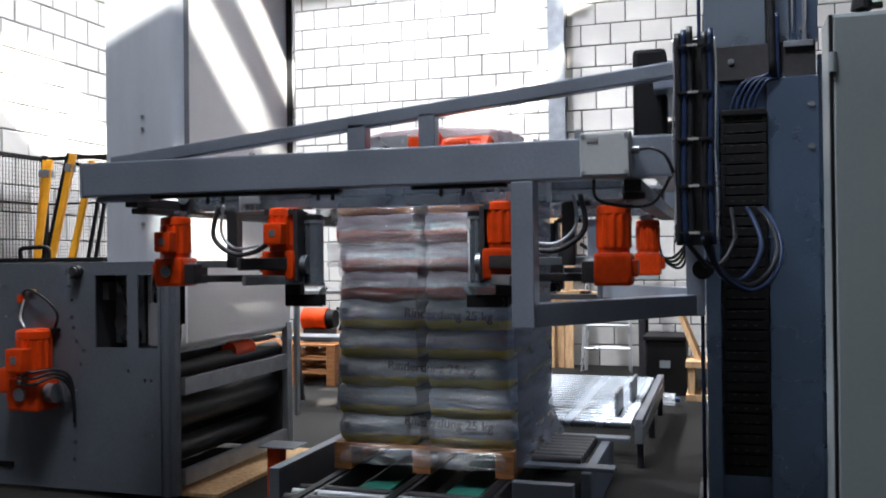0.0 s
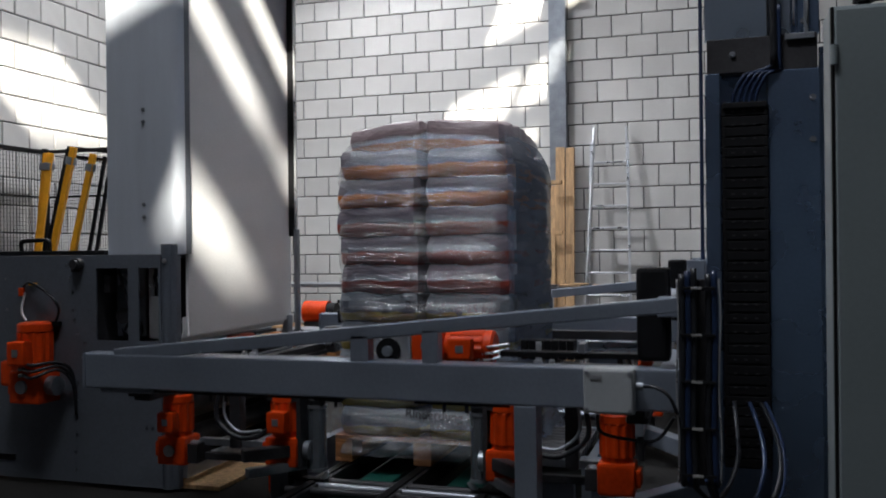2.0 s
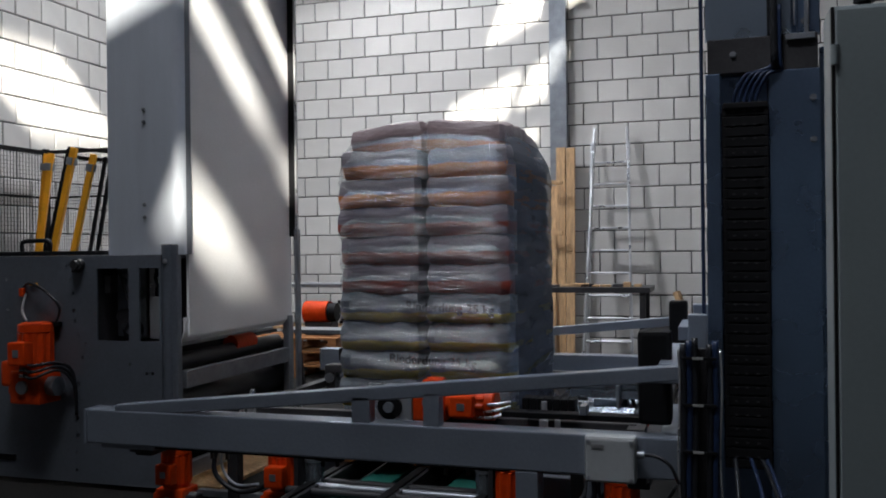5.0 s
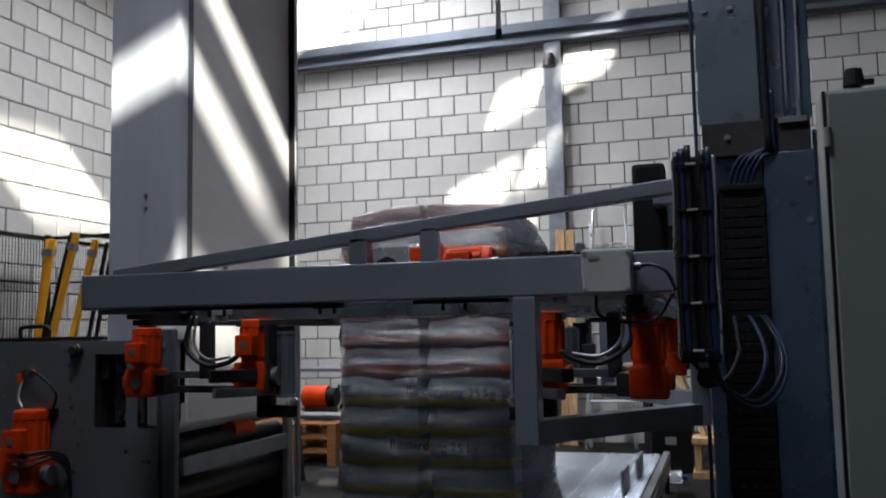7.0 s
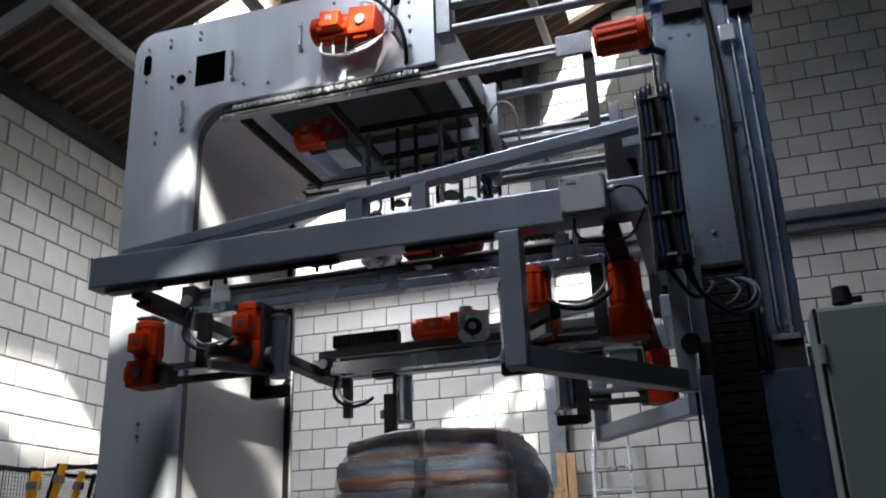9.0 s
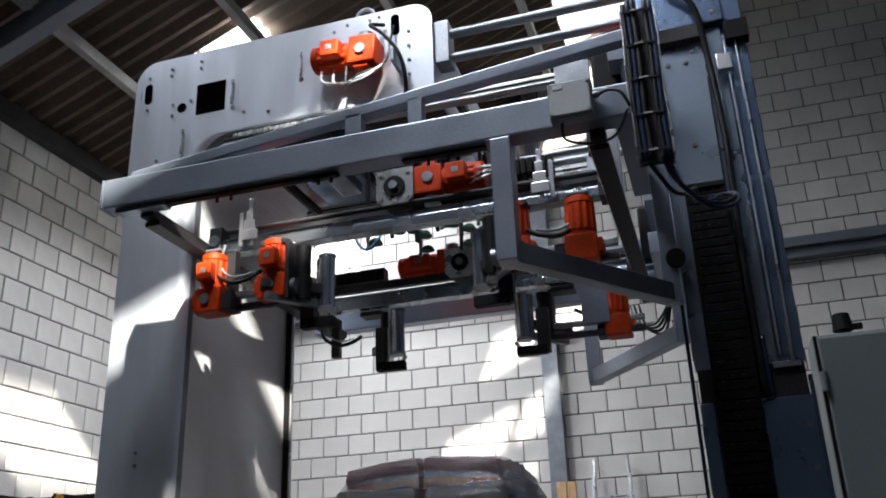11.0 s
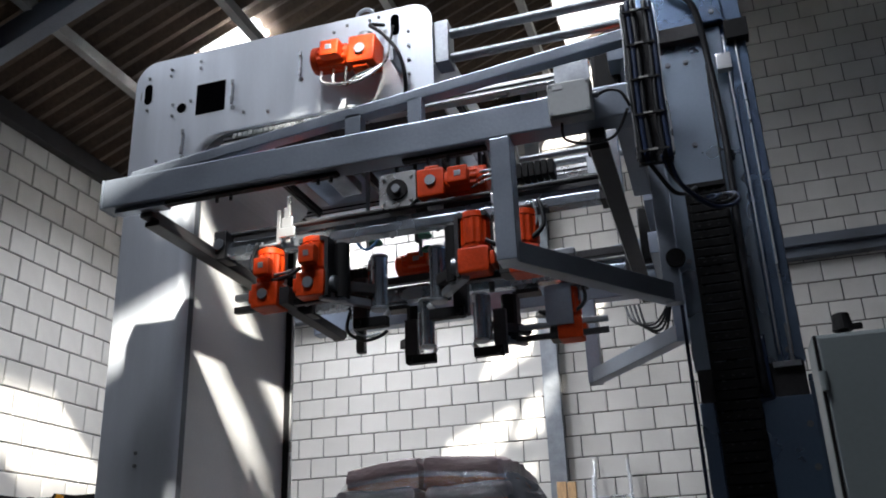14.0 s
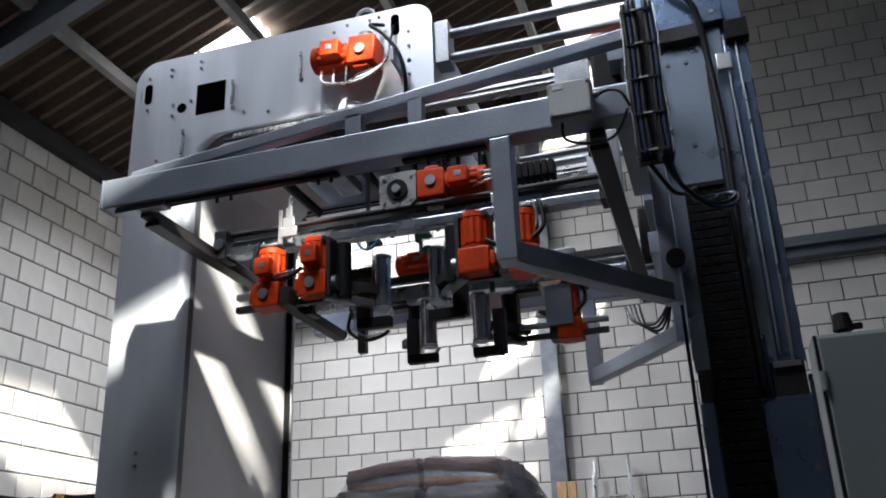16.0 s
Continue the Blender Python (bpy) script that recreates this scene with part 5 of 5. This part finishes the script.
    bmesh.ops.remove_doubles(bm, verts=rings[-1], dist=0.004)
    hood = thing("stretch_hood", "clear wrinkled stretch film hood over stacked sacks", "film hood")
    for name, material, side, label in (("film_skin", HOOD, False, ""), ("side_film", HOODSIDE, True, "darker, less clear film over the side")):
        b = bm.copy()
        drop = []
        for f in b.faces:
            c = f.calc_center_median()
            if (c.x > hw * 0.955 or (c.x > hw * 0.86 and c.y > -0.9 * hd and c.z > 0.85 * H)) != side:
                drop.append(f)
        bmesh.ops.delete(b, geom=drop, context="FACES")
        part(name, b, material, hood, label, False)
    bm.free()
    hood.location = (cx, cy, zb)


def film_edge():
    """The gathered edge of the film, drawn down over the load by the lifting frame; origin in the middle of its height."""
    x0, x1, y0, y1, zb = LOAD
    bm = bmesh.new()
    nu, nz = 120, 6
    rings = []
    for i in range(nz + 1):
        ring = []
        for j in range(nu):
            a = 2 * math.pi * (j + 0.5) / nu
            c, q = math.cos(a), math.sin(a)
            e = (abs(c) ** 9 + abs(q) ** 9) ** (-1 / 9)
            w = 0.066 + 0.008 * noise.noise(Vector((c * 9, q * 9, i * 0.9)))
            ring.append(bm.verts.new((c * e * ((x1 - x0) / 2 + w), q * e * ((y1 - y0) / 2 + w), 0.13 * (i / nz - 0.5))))
        rings.append(ring)
    for p, q in zip(rings, rings[1:]):
        for j in range(nu):
            bm.faces.new((p[j], p[(j + 1) % nu], q[(j + 1) % nu], q[j])).smooth = True
    return tagged(part("film_edge", bm, HOOD, smoothed=False), "clear gathered edge of stretch film round the load", "film")


# ---- conveyors ----
def roller_conveyor(x0, x1, y0, y1, z, r, pitch, label):
    t = thing("roller_conveyor", label, "conveyor", "roller conveyors")
    n = int((y1 - y0) / pitch)
    me = None
    for k in range(n):
        bm = bmesh.new()
        if me is None:
            rod(bm, (x0 + 0.05, 0, 0), (x1 - 0.05, 0, 0), r, 14)
            me = mesh_of("roller", bm, STEELTUBE)
        ob = new("roller", me)
        ob.location = (0, y0 + pitch * (k + 0.5), z - r)
        ob.parent = t
    for x in (x0, x1):
        box_part("side_frame", (x - 0.025, x + 0.025, y0, y1, z - 0.14, z + 0.012), GALV, t, 0.004)
        bm = bmesh.new()
        for k in range(n):
            rod(bm, (x - 0.035, y0 + pitch * (k + 0.5), z - r), (x + 0.035, y0 + pitch * (k + 0.5), z - r), 0.012, 8)
        part("axle_end", bm, GALV, t)
        for y in (y0 + 0.12, (y0 + y1) / 2, y1 - 0.12):
            box_part("leg", (x - 0.02, x + 0.02, y - 0.03, y + 0.03, 0, z - 0.14), DARKSTEEL, t, 0.004)
    return t


def conveyors():
    x0, x1, y0, y1, zb = LOAD
    zt = zb - 0.144
    a = roller_conveyor(-1.56, -0.50, 5.62, 7.75, 0.31, 0.030, 0.105, "galvanised roller conveyor leading away from the load")
    box_part("stop_plate", (-0.66, -0.64, 5.75, 6.1, 0.315, 0.46), GALV, a)
    box_part("stop_plate", (-0.62, -0.60, 6.3, 6.7, 0.315, 0.46), GALV, a)
    # chain conveyor under the pallet
    t = thing("chain_conveyor", "dark chain conveyor with green belts under the pallet", "conveyor")
    for x in (x0 + 0.05, (x0 + x1) / 2, x1 - 0.05):
        box_part("chain_beam", (x - 0.04, x + 0.04, 3.7, y1 + 0.05, 0.08, zt - 0.012), DARKSTEEL, t)
        box_part("chain", (x - 0.02, x + 0.02, 3.7, y1 + 0.05, zt - 0.011, zt - 0.001), BLACK, t, 0.001)
    for k in range(3):
        rod_part("cross_roller", (x0 - 0.05, 3.95 + 0.09 * k, zt - 0.03), (x1 + 0.05, 3.95 + 0.09 * k, zt - 0.03), 0.022, GALV if k == 1 else DARKSTEEL, t)
    for x in (x0 + 0.25, x1 - 0.25):
        box_part("belt", (x - 0.09, x + 0.09, 3.7, 4.9, 0.10, 0.125), GREENBELT, t)
    for y in (3.75, 4.35, 5.5):
        box_part("cross_member", (x0 - 0.1, x1 + 0.1, y - 0.03, y + 0.03, 0.0, 0.07), DARKSTEEL, t)
    box_part("side_frame", (x0 - 0.22, x0 - 0.16, 4.1, 5.6, 0.0, 0.27), PANELGREY, t)
    box_part("side_frame", (x1 + 0.04, x1 + 0.34, 4.25, 4.31, 0.0, 0.24), PANELGREY, t)
    for k in range(8):
        rod_part("side_roller", (x1 + 0.06, 4.66 + 0.08 * k, 0.26), (x1 + 0.32, 4.66 + 0.08 * k, 0.26), 0.03, DARKSTEEL, t)
    for y in (4.55, 5.32):
        box_part("cover_plate", (x1 + 0.02, x1 + 0.5, y, y + 0.1, 0.24, 0.26), PANELGREY, t)
    box_part("side_frame", (x1 + 0.34, x1 + 0.39, 4.5, 5.5, 0.0, 0.24), PANELGREY, t)
    box_part("sensor_post", (x0 - 0.42, x0 - 0.34, 4.45, 4.53, 0.0, 0.29), ORANGE, t, 0.006, "orange sensor post")
    box_part("sensor_plate", (x0 - 0.46, x0 - 0.24, 4.42, 4.60, 0.292, 0.30), PANELGREY, t)
    rod_part("front_tube", (-2.05, 3.62, 0.13), (-1.5, 3.62, 0.13), 0.02, GALV, t)
    box_part("front_stand", (-2.0, -1.55, 3.58, 3.66, 0.0, 0.108), DARKSTEEL, t)


# ---- loose things along the walls ----
def ladder():
    t = thing("ladder", "two-part aluminium ladder leaning against the block wall", "ladder")
    for base, top, zt, w0, w1 in ((0.62, 0.10, 2.78, 0.28, 0.19), (0.5, 0.16, 2.6, 0.25, 0.215)):
        for s in (-1, 1):
            bm = bmesh.new()
            beam(bm, (-1.26 + s * w0, NORTH - base, 0.0), (-1.26 + s * w1, NORTH - top, zt), 0.025, 0.06, 0.004)
            part("rail", bm, ALU, t)
        n = int(zt / 0.262)
        for k in range(1, n):
            f = (k * 0.262) / zt
            y = NORTH - base + (base - top) * f
            w = w0 + (w1 - w0) * f
            rod_part("rung", (-1.26 - w, y, zt * f), (-1.26 + w, y, zt * f), 0.014, ALU, t, n=10)


def wall_clutter():
    for k, (x, w, h, lean) in enumerate(((-1.85, 0.11, 2.56, 0.05), (-1.73, 0.10, 2.55, 0.09), (-1.95, 0.09, 2.1, 0.12))):
        bm = bmesh.new()
        beam(bm, (x, NORTH - 0.25 - lean, 0), (x, NORTH - 0.17 - lean * 0.1, h), w, 0.045, 0.004)
        tagged(part("plank", bm, WOOD), "pale raw timber plank standing against the wall", "plank", "planks by the wall")
    for z in (1.5, 2.1):
        box = tagged(box_part("batten", (-1.98, -1.80, NORTH - 0.42, NORTH - 0.36, z, z + 0.05), WOOD, None), "short timber batten nailed across planks", "batten")
    t = thing("workbench", "dark workbench with wood scraps by the block wall", "bench")
    box_part("top", (-1.9, -0.70, 9.2, 9.85, 0.88, 0.935), DARKSTEEL, t)
    for x in (-1.84, -0.78):
        for y in (9.26, 9.76):
            box_part("leg", (x - 0.03, x + 0.03, y - 0.03, y + 0.03, 0, 0.88), DARKSTEEL, t)
    rnd = random.Random(8)
    for k in range(9):
        x = -1.75 + 0.11 * k
        tagged(box_part("wood_scrap", (x, x + rnd.uniform(0.06, 0.2), 9.3, 9.3 + rnd.uniform(0.05, 0.2), 0.936, 0.936 + rnd.uniform(0.015, 0.05)), WOOD if k % 3 else DARKSTEEL, None),
               "offcut lying on the workbench", "offcut", "offcuts on the bench")
    b = thing("steel_bench", "low steel bench with a tool on it by the wall", "bench")
    box_part("top", (-5.3, -4.05, 9.2, 9.8, 0.93, 0.97), GALV, b)
    for x in (-5.25, -4.1):
        box_part("leg", (x, x + 0.05, 9.25, 9.75, 0, 0.93), DARKSTEEL, b)
    box_part("shelf", (-5.25, -4.1, 9.25, 9.75, 0.45, 0.48), WOOD, b)
    m = thing("loose_motor", "orange electric motor standing on a pallet stack", "motor")
    rod_part("housing", (-4.36, 8.85, 0.68), (-4.08, 8.85, 0.68), 0.12, ORANGE, m, n=20)
    rod_part("fan_cover", (-4.08, 8.85, 0.68), (-3.99, 8.85, 0.68), 0.10, BLACK, m)
    box_part("foot", (-4.34, -4.02, 8.76, 8.94, 0.437, 0.575), DARKSTEEL, m)
    hose_part("handle_ring", [(-3.95, 8.85, 0.56), (-3.9, 8.82, 0.66), (-3.9, 8.8, 0.76), (-3.96, 8.82, 0.8)], 0.018, BLACK, m)
    for k in range(3):
        pallet("stacked empty wooden pallet on the floor", "stacked empty pallets", -4.35, 9.0, 0.1445 * k + 0.001, 1.0, 1.0)
    r = thing("trestle", "small folding trestle with a scarred timber top", "trestle")
    box_part("top", (-3.85, -3.2, 7.3, 7.6, 0.60, 0.635), GALV, r)
    for x in (-3.8, -3.25):
        for s in (-1, 1):
            bm = bmesh.new()
            beam(bm, (x, 7.45 + 0.2 * s, 0), (x, 7.45 + 0.06 * s, 0.60), 0.035, 0.035, 0.003)
            part("leg", bm, DARKSTEEL, r)
    # wooden frame, crates and bottle by the right-hand end of the wall
    e = thing("crate_base", "leaning wooden crate pieces on the floor", "crate")
    bm = bmesh.new()
    beam(bm, (-0.20, 8.6, 0.35), (-0.42, 8.7, 0.92), 0.07, 0.05)
    part("brace", bm, WOOD, e)
    for z in (0.0, 0.3):
        box_part("board", (-0.32, 0.35, 8.4, 8.9, z, z + 0.06), WOOD, e)
    box_part("side", (-0.30, -0.24, 8.42, 8.88, 0.06, 0.3), WOOD, e)
    c = thing("black_box", "black plastic storage box with a white label", "box")
    box_part("body", (-0.70, -0.32, 8.7, 9.2, 0.0, 0.52), BLACK, c, 0.02)
    box_part("lid", (-0.72, -0.30, 8.68, 9.22, 0.52, 0.56), BLACK, c, 0.01)
    box_part("label", (-0.57, -0.47, 8.694, 8.699, 0.26, 0.33), CABINET, c, 0)
    d = thing("water_bottle", "clear plastic bottle lying on the floor", "bottle")
    rod_part("body", (-0.62, 8.1, 0.06), (-0.40, 8.1, 0.06), 0.055, film_shader("bottle_plastic", (0.8, 0.85, 0.9), 0.3, 0.2, 0.1, 0.002), d)
    rod_part("cap", (-0.40, 8.1, 0.06), (-0.36, 8.1, 0.06), 0.025, BLUEGLASS, d)


def fence():
    t = thing("mesh_fence", "black welded wire mesh fence panel", "fence")
    y = 7.05
    for x in (-6.23, -5.28):
        box_part("post", (x - 0.025, x + 0.025, y - 0.025, y + 0.025, 0, 2.36), BLACK, t)
    box_part("rail", (-6.23, -5.28, y - 0.015, y + 0.015, 2.31, 2.345), BLACK, t)
    box_part("rail", (-6.23, -5.28, y - 0.015, y + 0.015, 0.1, 0.13), BLACK, t)
    box_part("rail", (-6.23, -5.28, y - 0.01, y + 0.01, 1.88, 1.90), BLACK, t)
    bm = bmesh.new()
    for k in range(36):
        x = -6.21 + k * 0.0265
        slab(bm, x - 0.0014, x + 0.0014, y - 0.0014, y + 0.0014, 0.12, 2.32)
    for k in range(70):
        z = 0.15 + k * 0.031
        slab(bm, -6.22, -5.29, y + 0.002, y + 0.005, z - 0.0014, z + 0.0014)
    # the return panel along the west wall
    box_part("rail", (-6.245, -6.215, 5.0, y - 0.025, 2.31, 2.345), BLACK, t)
    box_part("rail", (-6.24, -6.22, 5.0, y - 0.025, 1.88, 1.90), BLACK, t)
    box_part("post", (-6.255, -6.205, 4.95, 5.0, 0, 2.36), BLACK, t)
    for k in range(52):
        yy = 5.02 + k * 0.0385
        slab(bm, -6.2325, -6.2275, yy - 0.0014, yy + 0.0014, 0.12, 2.32)
    for k in range(58):
        z = 0.15 + k * 0.0375
        slab(bm, -6.227, -6.223, 5.0, y - 0.03, z - 0.0014, z + 0.0014)
    w = part("wire_mesh", bm, BLACK, t, smoothed=False)
    tagged(w, "fine black wire mesh", kind="stuff")
    for xb, xt, h, w, m in ((-6.094, -6.084, 2.267, 0.048, BLACK), (-6.170, -6.010, 2.281, 0.077, YELLOW), (-6.193, -5.954, 2.282, 0.077, YELLOW), (-6.279, -5.832, 2.326, 0.098, BLACK), (-6.137, -5.695, 2.325, 0.076, YELLOW), (-6.022, -5.570, 2.271, 0.062, BLACK), (-5.923, -5.481, 2.255, 0.070, YELLOW), (-5.774, -5.431, 2.239, 0.054, BLACK), (-5.681, -5.364, 2.219, 0.062, BLACK)):
        lean = 0.12 + 0.14 * (xt - xb)
        yb = y - 0.24 if m is YELLOW else y - 0.14
        if m is YELLOW:
            ob = thing("barrier_post", "yellow barrier post with a grey clip leaning on the mesh fence", "barrier post", "leaning barrier posts")
            bm = bmesh.new()
            beam(bm, (xb, yb - lean, 0.0), (xt, yb, h), w, 0.05, 0.006)
            part("post", bm, YELLOW, ob)
            bm = bmesh.new()
            f = 1 - 0.09 / h
            beam(bm, (xb + (xt - xb) * (f - 0.03), yb - lean * (1 - f) - 0.004, h * (f - 0.03)), (xb + (xt - xb) * f, yb - lean * (1 - f) - 0.003, h * f), w + 0.012, 0.06, 0.004)
            part("clip", bm, GALV, ob, "grey steel clip")
        else:
            bm = bmesh.new()
            beam(bm, (xb, yb - lean, 0.0), (xt, yb, h), w, 0.03, 0.005)
            tagged(part("barrier_post", bm, BLACK), "black steel post leaning on the mesh fence", "barrier post", "leaning barrier posts")
    for z in (2.235, 2.315):
        bm = bmesh.new()
        beam(bm, (-5.87, y - 0.115, z + 0.03), (-5.40, y - 0.115, z - 0.03), 0.02, 0.03, 0.003)
        tagged(part("batten", bm, BLACK), "black steel batten along the leaning posts", "batten", "battens on the leaning posts")

# ---- build ----
wall_n, wall_w = hall()
portal()
film_opener()
film_unit()
mast_details(mast())
CHAIN = cable_chain()
cabinet()
FRAME = lifting_frame()
CARRIAGES = [cross_carriage(False), cross_carriage(True)]
DRIVES = [(outer_drive(False), 0), (outer_drive(True), 1), (outer_drive(True), 3)]
UNITS = [(reefing_unit(False, False), 0), (reefing_unit(True, False), 1), (reefing_unit(False, True), 2), (reefing_unit(True, True), 3)]
FINGERS = [(film_finger(k % 2 == 1, k > 1), k) for k in range(4)]
load()
EDGE = film_edge()
conveyors()
ladder()
wall_clutter()
fence()
block_walls(wall_n, wall_w)

# height of the frame's datum over time
LIFT = [(0, 1.82), (0.5, 1.588), (1.0, 1.343), (1.5, 1.115), (2.0, 0.861), (2.5, 0.676), (2.8, 0.602), (3.0, 0.592), (3.7, 0.592), (5.0, 0.592), (5.3, 0.66), (5.8, 0.91), (6.0, 1.027), (6.5, 1.33),
        (7.0, 1.655), (7.5, 1.953), (8.0, 2.284), (8.5, 2.577), (9.0, 2.902), (9.5, 3.202), (9.7, 3.315), (10.1, 3.475), (10.4, 3.503), (12.0, 3.503), (16.0, 3.503)]
# places along x of the inner and outer halves, front units; and the carriages' y
INNER_L = [(0, -2.09), (3.5, -2.09), (5.0, -2.11), (6.0, -2.23), (7.0, -2.255), (9.5, -2.27), (10.2, -2.29), (11.8, -2.22), (12.0, -2.19), (12.5, -2.11), (13.0, -2.07), (14.0, -2.04), (16.0, -2.03)]
OUTER_L = [(0, -2.72), (3.5, -2.72), (5.0, -2.74), (6.0, -2.86), (7.0, -2.90), (9.5, -2.885), (10.2, -2.82), (11.8, -2.49), (12.0, -2.45), (12.5, -2.38), (13.0, -2.345), (14.0, -2.32), (16.0, -2.315)]
INNER_R = [(0, -0.96), (3.5, -0.96), (5.0, -0.94), (6.0, -0.80), (7.0, -0.77), (9.5, -0.76), (10.2, -0.77), (11.8, -0.97), (12.0, -0.99), (12.5, -1.05), (13.0, -1.08), (14.0, -1.10), (16.0, -1.10)]
OUTER_R = [(0, -0.455), (3.5, -0.455), (5.0, -0.44), (6.0, -0.35), (7.0, -0.32), (9.5, -0.34), (10.2, -0.36), (11.8, -0.69), (12.0, -0.716), (12.5, -0.78), (13.0, -0.81), (14.0, -0.83), (16.0, -0.832)]
SLIDE = [(0, 4.02), (9.7, 4.02), (10.4, 4.10), (11.2, 4.28), (11.8, 4.30), (16.0, 4.30)]

# how far the film fingers reach out from their units
REACH = [(0, 0.05), (9.7, 0.05), (10.5, 0.12), (11.6, 0.23), (16.0, 0.25)]


def along(rows, t):
    return float(np.interp(t, [r[0] for r in rows], [r[1] for r in rows]))


def motions():
    times = sorted({r[0] for rows in (LIFT, INNER_L, OUTER_L, INNER_R, OUTER_R, SLIDE, REACH) for r in rows})
    walk(FRAME, [(t, pose(0, 0, along(LIFT, t))) for t in times])
    low = [(t, max(along(LIFT, t) - 0.46, 0.30)) for t in times if t <= 3.0] + [(16.0, 0.30)]
    walk(EDGE, [(t, pose((LOAD[0] + LOAD[1]) / 2, (LOAD[2] + LOAD[3]) / 2, z)) for t, z in low])
    walk(CHAIN, [(t, pose(0, 0, max(2.03, along(LIFT, t) - 0.16))) for t in times])
    for c, rear in zip(CARRIAGES, (False, True)):
        walk(c, [(t, pose(0, (2 * YM - along(SLIDE, t) - 0.09) if rear else along(SLIDE, t) + 0.09, along(LIFT, t))) for t in times])
    for ob, k in FINGERS:
        s, f = (-1 if k % 2 else 1), (-1 if k > 1 else 1)
        rows = []
        for t in times:
            r = along(REACH, t) if k < 2 else 0.10 + 0.56 * along(REACH, t)
            y = 2 * YM - along(SLIDE, t) if k > 1 else along(SLIDE, t)
            rows.append((t, pose(along(INNER_R if k % 2 else INNER_L, t) + s * (0.10 + r * 0.8), y + f * r, along(LIFT, t))))
        walk(ob, rows)
    for group, tracks in ((DRIVES, (OUTER_L, OUTER_R)), (UNITS, (INNER_L, INNER_R))):
        for ob, k in group:
            walk(ob, [(t, pose(along(tracks[k % 2], t), (2 * YM - along(SLIDE, t)) if k > 1 else along(SLIDE, t), along(LIFT, t))) for t in times])


motions()
